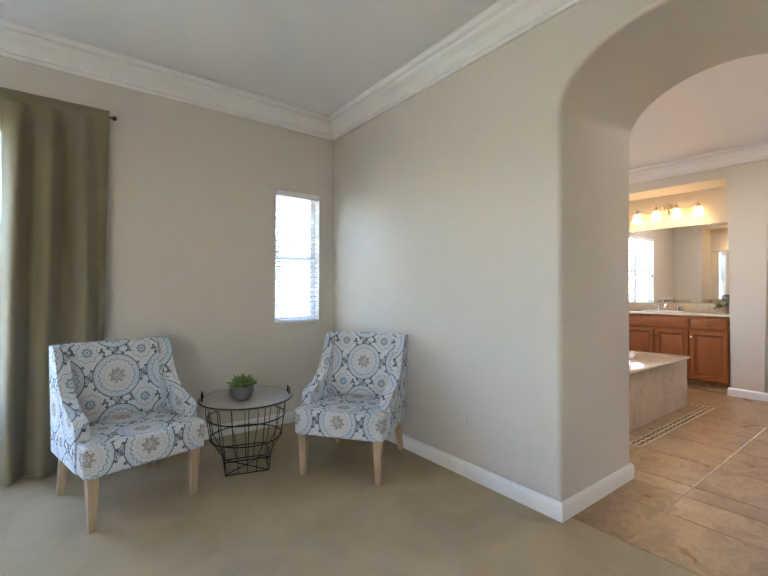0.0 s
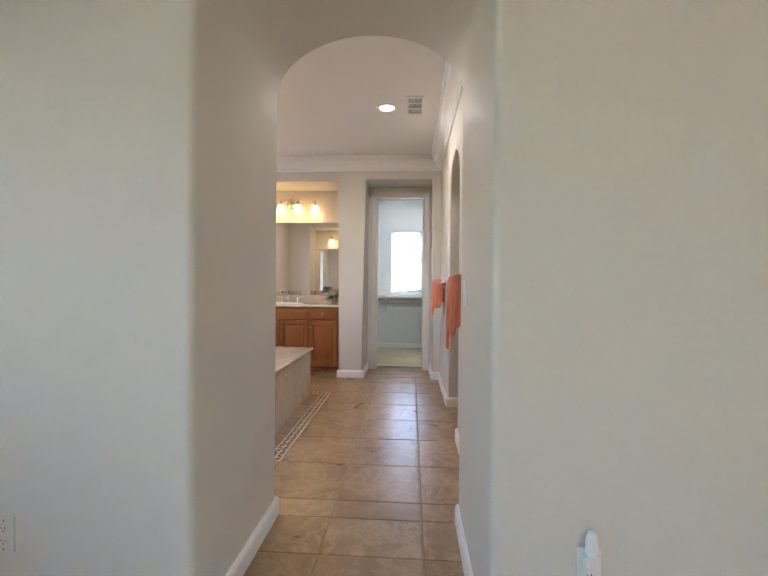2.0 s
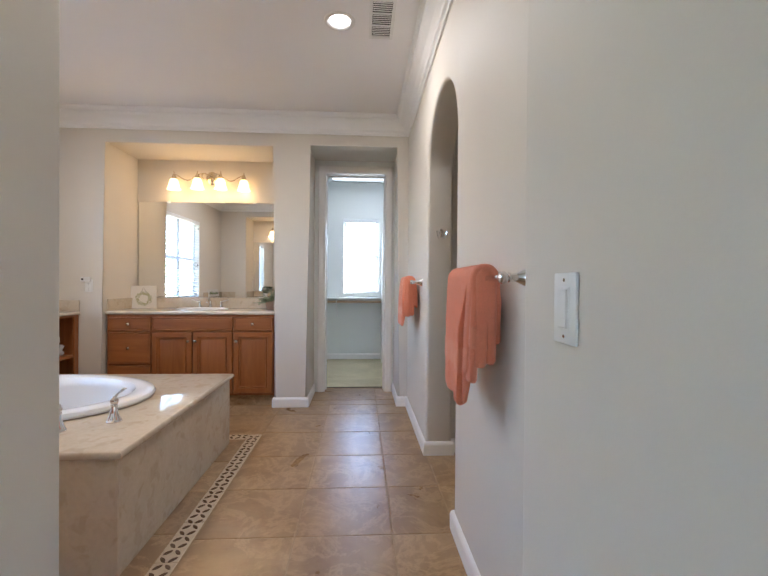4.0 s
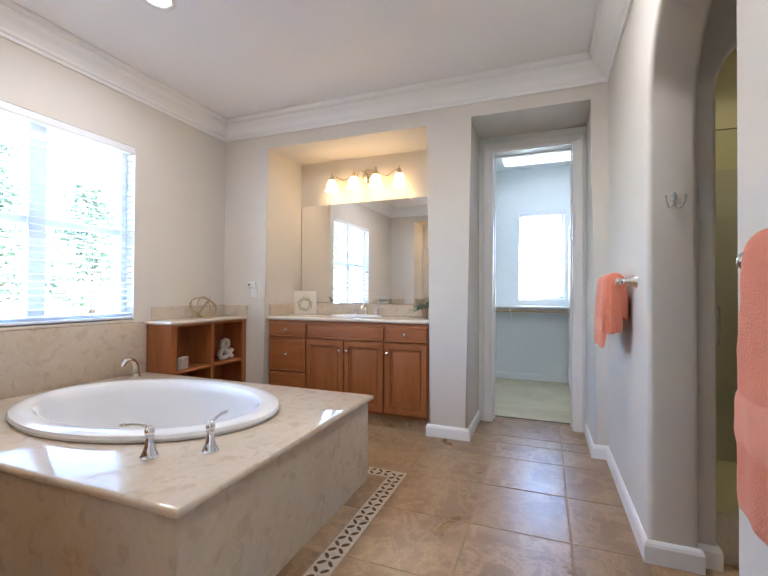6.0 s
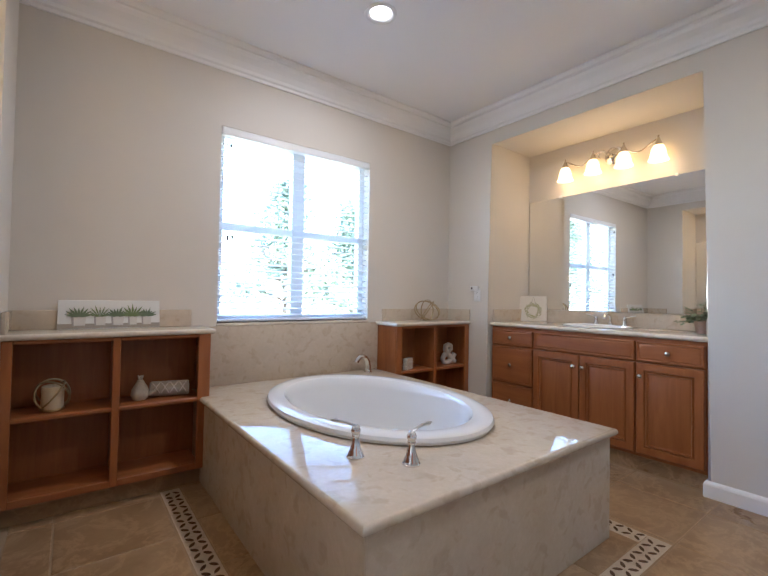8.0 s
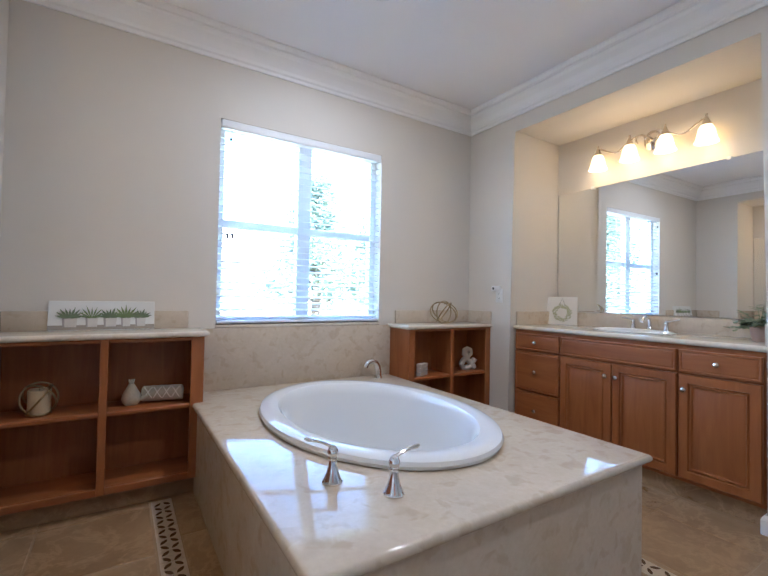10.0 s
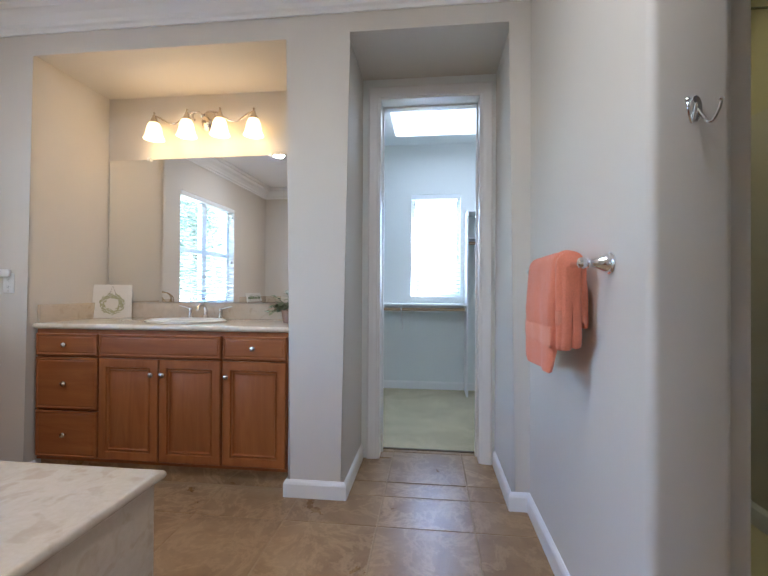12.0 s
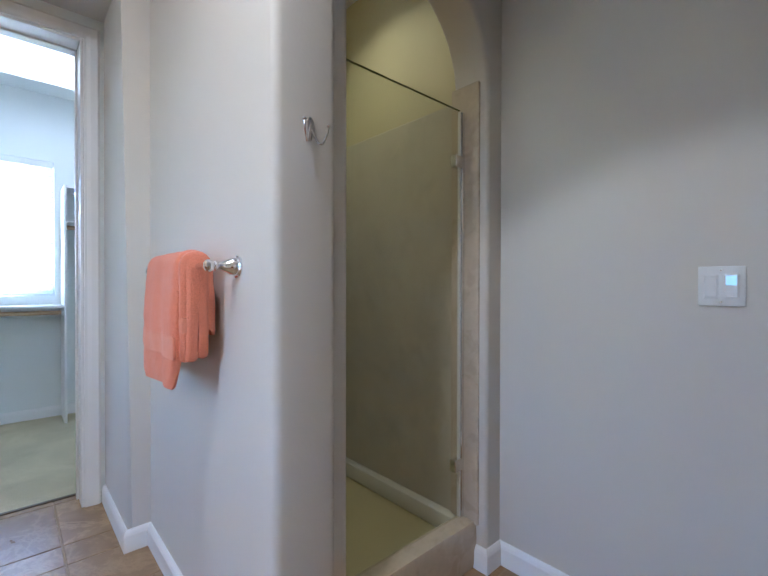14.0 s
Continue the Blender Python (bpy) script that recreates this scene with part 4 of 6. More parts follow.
v = thing("ceiling_vent", "white metal ceiling register with slats", "air vent", pose(4.62, 0.765, H - 0.001) @ Matrix.Diagonal((1.27, 0.75, 1, 1)))
bm = bmesh.new()
for q in ((-0.15, -0.10, -0.008, 0.15, -0.075, 0), (-0.15, 0.075, -0.008, 0.15, 0.10, 0), (-0.15, -0.075, -0.008, -0.125, 0.075, 0), (0.125, -0.075, -0.008, 0.15, 0.075, 0), (-0.05, -0.075, -0.007, -0.038, 0.075, 0), (0.038, -0.075, -0.007, 0.05, 0.075, 0)):
    box(*q, 0.002, 1, bm)
part("vent_frame", bm, PLASTIC, v)
# no duct is built: a flat dark sheet gives its shade as colour
part("backing", box(-0.125, -0.075, -0.0015, 0.125, 0.075, -0.0005), DARKMETAL, v, "dark sheet for the shade behind the slats")
for xa, xb in ((-0.125, -0.05), (-0.038, 0.038), (0.05, 0.125)):
    k = 0
    while xa + 0.006 + k * 0.0135 < xb - 0.004:
        o = part("slat", box(-0.0045, -0.073, -0.001, 0.0045, 0.073, 0.0008), PLASTIC, v)
        o.matrix_basis = pose(xa + 0.007 + k * 0.0135, 0, -0.005, 0, -18, 0)
        k += 1

# ---- shower ----
TT = 1.926
structure("floor_shower_sill", box(5.10, -0.5, -0.1, 5.171, 0.17, 0.058), GROUT, "mortar bed under the shower curb", "shower base")
PAN = plain("cream shower pan", (0.68, 0.61, 0.37), 0.4, 0, 0.08, 4, 90, 0.1)
structure("floor_shower", box(5.172, -0.575, -0.1, 6.2, 0.23, 0.06), PAN, "cream shower pan", "shower pan")
for q in ((5.172, -0.575, 0.06, 6.2, -0.558, TT), (6.183, -0.558, 0.06, 6.2, 0.213, TT), (5.172, 0.213, 0.06, 6.183, 0.23, TT)):
    structure("trim_shower_tile", box(*q, 0.003, 1), SHOWER_STONE, "grey-beige stone slab on the shower wall", "wall slab")
for q in ((5.04, -0.514, 0.17, 5.176, -0.494, 1.945), (5.04, 0.164, 0.17, 5.176, 0.184, 1.945)):
    structure("trim_shower_jamb", box(*q, 0.003, 1), JAMB_STONE, "beige stone shower jamb", "shower jamb")
structure("trim_shower_curb", bullnose(5.05, -0.5035, 5.136, 0.1735, 0.0, 0.184, "we", None, 0.006), JAMB_STONE, "beige stone shower curb", "shower curb")
structure("trim_shower_ledge", box(5.178, -0.557, 0.06, 6.18, -0.505, 0.142, 0.012), plain("pale pan edge", (0.74, 0.72, 0.66), 0.4, 0, 0.05, 4, 90, 0.1), "cream raised edge of the shower pan", "shower pan edge")
sd = thing("shower_door", "frameless clear glass shower door with chrome hinges", "shower door", pose(5.115, -0.16, 0.18))
bpy.context.view_layer.update()
pane = under(part("glass_panel", box(5.111, -0.468, 0.19, 5.119, 0.158, 1.838, 0.001, 1), SHOWERGLASS, smooth=False), sd)
pane.visible_shadow = False
under(part("glass_edge", box(5.1105, -0.468, 1.8385, 5.1195, 0.158, 1.8400), plain("dark green glass edge", (0.16, 0.16, 0.08), 0.2), label="dark ground top edge"), sd)
under(part("wall_channel", box(5.104, -0.4935, 0.184, 5.126, -0.474, 1.835, 0.003, 1), CHROME, label="chrome wall channel"), sd)
under(part("edge_seal", box(5.108, -0.473, 0.19, 5.122, -0.467, 1.835, 0.001, 1), PLASTIC, label="clear edge seal"), sd)
for z in (1.63, 0.405):
    h = under(part("hinge", box(5.100, -0.478, z - 0.025, 5.13, -0.43, z + 0.025, 0.003, 1), CHROME, label="chrome glass hinge"), sd)
under(part("pull_handle", tube([(5.111, 0.14, 0.91), (5.096, 0.14, 0.91), (5.09, 0.14, 0.92), (5.09, 0.14, 1.06), (5.096, 0.14, 1.07), (5.111, 0.14, 1.07)], 0.007, 8), CHROME, label="chrome pull handle"), sd)
dr = tagged(part("shower_drain", lathe([(0.05, 0.06), (0.05, 0.063), (0.04, 0.065), (0.0, 0.065)][::-1], 20, (5.62, -0.17, 0)), DARKMETAL), "small round dark shower drain", "drain")

# ---- towels on their bars ----


def towel_bar(x0, x1, y_wall, z, label):
    b = thing("towel_bar", label, "towel bar", pose((x0 + x1) / 2, y_wall, z), "towel bars")
    L = (x1 - x0) / 2
    part("rod", tube([(-L, 0.075, 0), (L, 0.075, 0)], 0.009, 14), CHROME, b)
    for s in (-1, 1):
        bm = lathe([(0.0, 0.0), (0.031, 0.0), (0.032, 0.003), (0.031, 0.006), (0.027, 0.009), (0.026, 0.014), (0.022, 0.022), (0.016, 0.034), (0.012, 0.045), (0.0105, 0.054), (0.013, 0.058), (0.0135, 0.061), (0.0105, 0.064), (0.0125, 0.067), (0.016, 0.072), (0.017, 0.079), (0.014, 0.086), (0.007, 0.090), (0.0, 0.091)], 44)
        bmesh.ops.transform(bm, matrix=pose(s * (L + 0.004), 0, 0, -90, 0, 0), verts=bm.verts)
        part("post", bm, CHROME, b)
    return b


def drape(xa, xb, front, back, r, y, z, th=0.011, ripple=0.006, seed=0, narrow=0.0, shift=0.0, flare=0.0, z0=None, z1=None, grow=0.0, seg=16):
    """A folded cloth hung over a bar that runs along x: front and back are its drops. z0, z1 keep only a belt of its front."""
    path = []
    nf = 16
    if z0 is not None:
        path = [(r, z0 + (z1 - z0) * k / 4) for k in range(5)]
    else:
        path += [(r, -front + front * k / nf) for k in range(nf)]
        path += [(r * math.cos(math.pi * k / 10), r * math.sin(math.pi * k / 10)) for k in range(11)]
        path += [(-r, -back * k / 10) for k in range(1, 11)]
    n, loops = len(path), []
    for i in range(seg + 1):
        u = i / seg
        outer, inner = [], []
        for k, (py, pz) in enumerate(path):
            d = max(0.0, -pz / max(front, 0.01)) if py > 0 else max(0.0, -pz / max(back, 0.01))
            py += flare * min(1.0, 2.5 * d) * (1 if py > 0 else -1)
            w = 1 - narrow * d
            x = xa + (xb - xa) * (0.5 + (u - 0.5) * w) + shift * d
            wave = ripple * (0.35 + d) * (math.sin(u * 11 + seed) + 0.6 * math.sin(u * 23 + 2.1 * seed + 3 * d))
            edge = th * (0.5 if i in (0, seg) else 1.0)
            a = k / (n - 1)
            ang = 0 if pz < 0 and py > 0 else (math.pi if pz < 0 else math.atan2(pz, py))
            ny, nz = math.cos(ang), math.sin(ang)
            o = wave * (1 if py >= 0 else -0.5) + grow
            jag = 0.002 * math.sin(7 * u + seed) if k in (0, n - 1) and z0 is None else 0.0
            outer.append((x, y + py + ny * (edge / 2 + o), z + pz + nz * (edge / 2 + abs(o) * 0.5) + jag))
            inner.append((x, y + py - ny * (edge / 2 - o), z + pz - nz * (edge / 2 - abs(o) * 0.5) + jag))
        loops.append(outer + inner[::-1])
    return rings(loops)


FLUFF = bpy.data.textures.new("fluff", "CLOUDS")
FLUFF.noise_scale = 0.035


def soften(ob, strength):
    """Rounds a cloth and gives it uneven bulk."""
    d = ob.modifiers.new("round", "SUBSURF")
    d.levels = d.render_levels = 1
    d = ob.modifiers.new("bulk", "DISPLACE")
    d.texture, d.strength, d.mid_level, d.texture_coords = FLUFF, strength, 0.5, "LOCAL"
    return ob


def towel(x0, x1, y, z, label, drop=1.0, square=False):
    """A bath towel folded over a bar in overlapping layers, its woven bands showing. x0 is the end with the ragged folds."""
    t = thing("towel", label, "towel", pose((x0 + x1) / 2, y, z), "towels on bars")
    X = lambda v: v - (x0 + x1) / 2
    w = x1 - x0
    rows = [
        ("back_fold", 0.0, 0.5, 0.270, 0.262, 0.014, 0.036, 0.002, 1.0, 0.0, 0.004, 0.0, None),
        ("inner_fold", 0.03, 0.34, 0.318, 0.20, 0.029, 0.024, 0.002, 2.2, 0.0, 0.006, 0.006, (-0.215, -0.140)),
        ("front_fold", 0.01, 1.0, 0.398, 0.22, 0.038, 0.014, 0.003, 0.4, 0.17, 0.036, 0.006, (-0.298, -0.205)),
        ("corner_fold", 0.17, 0.29, 0.402, 0.16, 0.030, 0.028, 0.0, 3.7, 0.0, 0.030, 0.026, (-0.300, -0.215)),
    ]
    if square:
        rows[0] = ("back_fold", 0.0, 0.5, 0.292, 0.285, 0.014, 0.036, 0.002, 1.0, 0.0, 0.0, 0.0, None)
        rows[1] = ("inner_fold", 0.02, 0.34, 0.290, 0.20, 0.032, 0.025, 0.002, 2.2, 0.0, 0.0, 0.0, (-0.205, -0.150))
        rows[2:] = [("front_fold", 0.06, 1.0, 0.375, 0.22, 0.041, 0.016, 0.005, 0.4, 0.0, 0.0, 0.012, (-0.285, -0.205))]
    for name, a, b, front, back, r, th, rip, seed, narrow, shift, flare, belt in rows:
        front, back = front * drop, back * drop
        soften(part(name, drape(X(x0 + a * w), X(x0 + b * w), front, back, r, 0, 0, th, rip, seed, narrow, shift, flare), TOWEL, t), 0.004)
        if belt:
            soften(part("woven_band", drape(X(x0 + a * w) - 0.001, X(x0 + b * w) + 0.001, front, back, r, 0, 0, th + 0.0015, rip, seed, narrow, shift, flare, z0=belt[0] * drop, z1=belt[1] * drop, grow=0.0006), TOWEL_BAND, t, "smooth woven band"), 0.004)
    return t


BZ = 1.183
towel_bar(3.222, 3.812, YS, BZ, "polished chrome towel bar with flared posts")
towel_bar(5.166, 5.77, YS, BZ, "polished chrome towel bar with flared posts")
towel(3.345, 3.742, YS + 0.075, BZ, "coral terry bath towel folded over a chrome bar")
towel(5.24, 5.63, YS + 0.075, BZ, "coral terry bath towel folded squarely over a chrome bar", 0.9, True)
hk = thing("robe_hook", "polished chrome double robe hook on the arch jamb", "hook", pose(4.955, 0.335, 1.518))
bm = rings([[(-d, a * 0.013, b * 0.03) for a, b in [(math.cos(t), math.sin(t)) for t in [2 * math.pi * k / 20 for k in range(20)]]] for d in (0.0, 0.004)] + [[(-0.006, a * 0.009, b * 0.025) for a, b in [(math.cos(t), math.sin(t)) for t in [2 * math.pi * k / 20 for k in range(20)]]]])
part("back_plate", bm, CHROME, hk)
for s in (-1, 1):
    pts = [(-0.006, 0, 0.012 if s > 0 else 0.0)] + [(-0.012 - 0.018 * k / 8, s * (0.008 + 0.024 * k / 8), -0.02 - 0.022 * math.sin(math.pi * k / 8) + 0.01 * k / 8) for k in range(9)] + [(-0.032, s * 0.034, 0.004)]
    part("prong", tube(pts, 0.0034, 8), CHROME, hk)
    part("ball", lathe([(0.0, -0.006), (0.0045, -0.004), (0.006, 0.0), (0.0045, 0.004), (0.0, 0.006)], 12, (-0.032, s * 0.034, 0.008)), CHROME, hk)

# ---- switches and outlets ----


def wall_plate(name, label, m, kind, w=0.07, h=0.115, PLASTIC=PLASTIC):
    """A plate in the local xz plane that faces -y."""
    p = thing(name, label, "outlet" if kind == "outlet" else "light switch", m)
    part("plate", box(-w / 2, -0.006, -h / 2, w / 2, 0, h / 2, 0.0025, 2), PLASTIC, p)
    if kind == "outlet":
        for z in (-0.02, 0.02):
            part("socket", rings([[(0.0165 * max(-0.86, min(0.86, math.cos(t))), -y, z + 0.0145 * math.sin(t)) for t in [2 * math.pi * k / 20 for k in range(20)]] for y in (0.004, 0.0075)]), PLASTIC, p)
            for x, s in ((-0.006, 0.007), (0.006, 0.006)):
                part("slot", box(x - 0.001, -0.0082, z - s / 2 + 0.002, x + 0.001, -0.0072, z + s / 2 + 0.002), DARKMETAL, p, "dark outlet slot")
            part("slot", box(-0.002, -0.0082, z - 0.010, 0.002, -0.0072, z - 0.006), DARKMETAL, p, "dark outlet slot")
    else:
        k = 2 if kind == "double" else 1
        for i in range(k):
            cx = (i - (k - 1) / 2) * 0.046
            part("rocker_frame", box(cx - 0.0175, -0.0072, -0.035, cx + 0.0175, -0.005, 0.035, 0.001, 1), PLASTIC, p)
            o = part("rocker", box(cx - 0.015, -0.0105, -0.032, cx + 0.015, -0.0065, 0.032, 0.002, 1), PLASTIC, p)
            if k == 2 and i == 1:
                part("pilot_light", box(cx - 0.012, -0.0113, 0.003, cx + 0.012, -0.0103, 0.029, 0.001, 1), PILOT, o, "pale blue lit half of the rocker")
    for z in (-h / 2 + 0.012, h / 2 - 0.012):
        part("screw", lathe([(0.0, 0.0), (0.003, 0.0), (0.003, 0.0008), (0.0, 0.001)], 8), NICKEL, p).matrix_basis = pose(0, -0.006, z, 90, 0, 0)
    return p


PAINTED = plain("painted plate", (0.66, 0.62, 0.555), 0.5, 0, 0.03, 9, 60, 0.05)
PILOT = glowing("pale blue lit rocker", (0.35, 0.65, 1.0), 0.03, (0.5, 0.65, 0.8))
wall_plate("light_switch", "white double rocker switch plate, one rocker lit blue", pose(4.297, -0.60, 1.132, 0, 0, 180), "double", 0.106, 0.112)
wall_plate("light_switch", "white rocker switch plate on the passage wall", pose(2.80, 0.545, 1.126, 0, 0, 180), "single", 0.072)
wall_plate("wall_outlet", "greige duplex outlet low on the bedroom wall", pose(XB, 2.07, 0.356, 0, 0, 270), "outlet", PLASTIC=PAINTED)
wall_plate("wall_outlet", "white duplex outlet with a night light plugged in", pose(XB, 0.263, 0.345, 0, 0, 270), "outlet")
nl = thing("night_light", "small white plug-in night light in an outlet", "night light", pose(XB, 0.263, 0.365, 0, 0, 270))
part("body", box(-0.022, -0.035, -0.012, 0.022, -0.0085, 0.03, 0.006), PLASTIC, nl)
part("shade", lathe([(0.016, 0.03), (0.018, 0.05), (0.016, 0.08), (0.010, 0.098), (0.0, 0.102)], 16, (0, -0.022, 0)), plain("milky plastic", (0.85, 0.85, 0.86), 0.3), nl, "milky plastic shade")
wall_plate("wall_outlet", "white duplex outlet above the shelf unit", pose(XE, 3.37, 1.135, 0, 0, 270), "outlet")
sens = thing("wall_sensor", "small white plug-in device with a dark lens", "sensor", pose(XE, 3.39, 1.19, 0, 0, 270))
part("body", box(-0.045, -0.03, -0.02, 0.045, -0.009, 0.025, 0.008), PLASTIC, sens)
part("lens", box(-0.03, -0.032, -0.006, -0.012, -0.029, 0.012, 0.002), DARKMETAL, sens, "dark lens")

# ---- closet ----
cl = thing("closet_shelf", "white closet shelf with a wooden hanging rod", "closet shelf", pose(8.45, 1.3, 0))
bpy.context.view_layer.update()
WROD = wood("beech rod", (0.45, 0.30, 0.17), (0.58, 0.42, 0.26), 1)
under(part("shelf_board", box(8.30, 0.562, 0.945, 8.6, 2.06, 0.963, 0.002, 1), TRIM), cl)
under(part("cleat", box(8.582, 0.562, 0.86, 8.6, 2.06, 0.945, 0.002, 1), TRIM), cl)
under(part("hanging_rod", tube([(8.345, 0.562, 0.905), (8.345, 2.06, 0.905)], 0.017, 14), WROD, label="beech hanging rod"), cl)
for y in (1.24, 1.8):
    under(part("bracket", box(8.325, y - 0.006, 0.885, 8.6, y + 0.006, 0.945, 0.002, 1), TRIM), cl)
    under(part("brace", tube([(8.34, y, 0.90), (8.45, y, 0.80), (8.592, y, 0.66)], 0.006, 6), TRIM), cl)
under(part("rod_socket", lathe([(0.03, 0), (0.03, 0.008), (0.022, 0.014)], 16), TRIM, m=pose(8.345, 0.562, 0.905, -90, 0, 0)), cl)
cu = thing("closet_upright", "white upright closet panel with an upper shelf and rod", "closet shelf", pose(8.45, 0.3, 0))
bpy.context.view_layer.update()
under(part("upright_panel", box(8.29, 0.542, 0.004, 8.6, 0.560, 1.94, 0.002, 1), TRIM), cu)
under(part("upper_shelf", box(8.30, -0.66, 1.64, 8.6, 0.542, 1.658, 0.002, 1), TRIM), cu)
under(part("top_shelf", box(8.30, -0.66, 1.92, 8.6, 0.542, 1.938, 0.002, 1), TRIM), cu)
under(part("hanging_rod", tube([(8.345, -0.66, 1.60), (8.345, 0.542, 1.60)], 0.017, 14), WROD, label="beech hanging rod"), cu)
fl = thing("closet_light", "lit rectangular fluorescent ceiling light", "ceiling light", pose(7.83, 0.69, H))
part("housing", box(-0.235, -0.575, -0.03, 0.235, 0.575, 0, 0.004), PLASTIC, fl)
part("diffuser", box(-0.265, -0.60, -0.10, 0.265, 0.60, -0.03, 0.025, 3), TUBE, fl, "lit acrylic diffuser")

# ---- bedroom: chairs ----


def fabric():
    n = Nodes("medallion print fabric", 0.9, 0, 0.15)
    uv = n.where("uv")
    sep = n.t.nodes.new("ShaderNodeSeparateXYZ")
    n.t.links.new(uv, sep.inputs[0])
    U, V = sep.outputs[0], sep.outputs[1]
    S = 0.285

    def cell(v, off):
        return n.math("MULTIPLY", n.math("SUBTRACT", n.math("FRACT", n.math("ADD", n.math("DIVIDE", v, S), off + 0.5)), 0.5), S)

    def polar(ou, ov):
        a, b = cell(U, ou), cell(V, ov)
        r = n.math("SQRT", n.math("ADD", n.math("MULTIPLY", a, a), n.math("MULTIPLY", b, b)))
        return r, n.math("ARCTAN2", b, a)
    white, navy, blue, pale, taupe, sand = (0.68, 0.71, 0.75), (0.055, 0.085, 0.135), (0.19, 0.28, 0.38), (0.53, 0.62, 0.71), (0.27, 0.235, 0.22), (0.60, 0.56, 0.52)

    def rosette(r, th, petals, wave, size, stops):
        w = n.math("ADD", r, n.math("MULTIPLY", n.math("SINE", n.math("MULTIPLY", th, float(petals))), n.math("MULTIPLY", wave, r)))
        return ramp_const(n.math("DIVIDE", w, size), stops)

    def ramp_const(f, stops):
        out = n.ramp(f, stops)
        out.node.color_ramp.interpolation = "CONSTANT"
        return out
    r, th = polar(0, 0)
    flower = rosette(r, th, 8, 0.20, 0.06, [(0.0, white), (0.10, taupe), (0.20, white), (0.28, taupe), (0.42, sand), (0.47, taupe), (0.62, white), (0.80, sand), (0.94, white)])
    outer = rosette(r, th, 20, 0.055, 0.13, [(0.0, white), (0.50, sand), (0.55, white), (0.655, pale), (0.69, blue), (0.73, pale), (0.76, white), (0.80, pale)])
    rim = ramp_const(n.math("DIVIDE", r, 0.13), [(0.0, pale), (0.915, navy), (0.965, white)])
    big = n.mix(n.math("GREATER_THAN", r, 0.060), flower, outer)
    big = n.mix(n.math("GREATER_THAN", r, 0.110), big, rim)
    # short hooks that stand off the dark ring
    hooks = n.math("GREATER_THAN", n.math("SINE", n.math("MULTIPLY", th, 16.0)), 0.55)
    hooks = n.math("MULTIPLY", hooks, n.math("LESS_THAN", n.math("ABSOLUTE", n.math("SUBTRACT", n.math("ABSOLUTE", n.math("SINE", n.math("MULTIPLY", th, 2.0))), 0.5)), 0.42))
    hooks = n.math("MULTIPLY", hooks, n.math("LESS_THAN", r, 0.140))
    r2, th2 = polar(0.5, 0.5)
    small = rosette(r2, th2, 8, 0.10, 0.060, [(0.0, blue), (0.12, white), (0.20, blue), (0.42, pale), (0.50, white), (0.60, sand), (0.66, white), (0.84, taupe), (0.90, sand), (0.955, white)])
    r4, th4 = polar(0.5, 0.0)
    s4 = rosette(r4, th4, 4, 0.6, 0.034, [(0.0, navy), (0.2, white), (0.34, navy), (0.62, white)])
    r5, th5 = polar(0.0, 0.5)
    s5 = rosette(r5, th5, 6, 0.5, 0.032, [(0.0, navy), (0.24, white), (0.36, blue), (0.56, navy), (0.66, white)])
    r6, th6 = polar(0.25, 0.5)
    s6 = rosette(r6, th6, 3, 0.55, 0.022, [(0.0, navy), (0.62, white)])
    r7, th7 = polar(0.75, 0.5)
    col = n.mix(n.math("LESS_THAN", r4, 0.03), white, s4)
    col = n.mix(n.math("LESS_THAN", r5, 0.03), col, s5)
    col = n.mix(n.math("LESS_THAN", r6, 0.02), col, s6)
    col = n.mix(n.math("LESS_THAN", r7, 0.02), col, rosette(r7, th7, 3, 0.55, 0.022, [(0.0, navy), (0.62, white)]))
    col = n.mix(n.math("LESS_THAN", r2, 0.058), col, small)
    col = n.mix(hooks, col, navy)
    col = n.mix(n.math("LESS_THAN", r, 0.1255), col, big)
    p = n.where("object")
    weave = n.noise(p, 420, 2, 0.6)
    col = n.mix(n.ramp(n.noise(p, 90, 3), [(0.4, 0.0), (0.75, 0.4)]), col, white)
    n.set("Base Color", n.mix(n.math("MULTIPLY", weave, 0.2), col, (0.3, 0.32, 0.36)))
    n.bump(weave, 0.4, 0.001)
    return n.m


FABRIC = fabric()


def unwrap(ob, ou=0.0, ov=0.0):
    """Lays the print on each face in metres, by the way the face looks."""
    me = ob.data
    uv = me.uv_layers.new(name="print")
    for poly in me.polygons:
        nx, ny, nz = (abs(c) for c in poly.normal)
        for li in poly.loop_indices:
            c = me.vertices[me.loops[li].vertex_index].co
            if nx > max(ny, nz):
                q = (c.y, c.z)
            elif nz > ny:
                q = (c.x, c.y)
            else:
                q = (c.x, c.z)
            uv.data[li].uv = (q[0] + ou, q[1] + ov)
    return ob


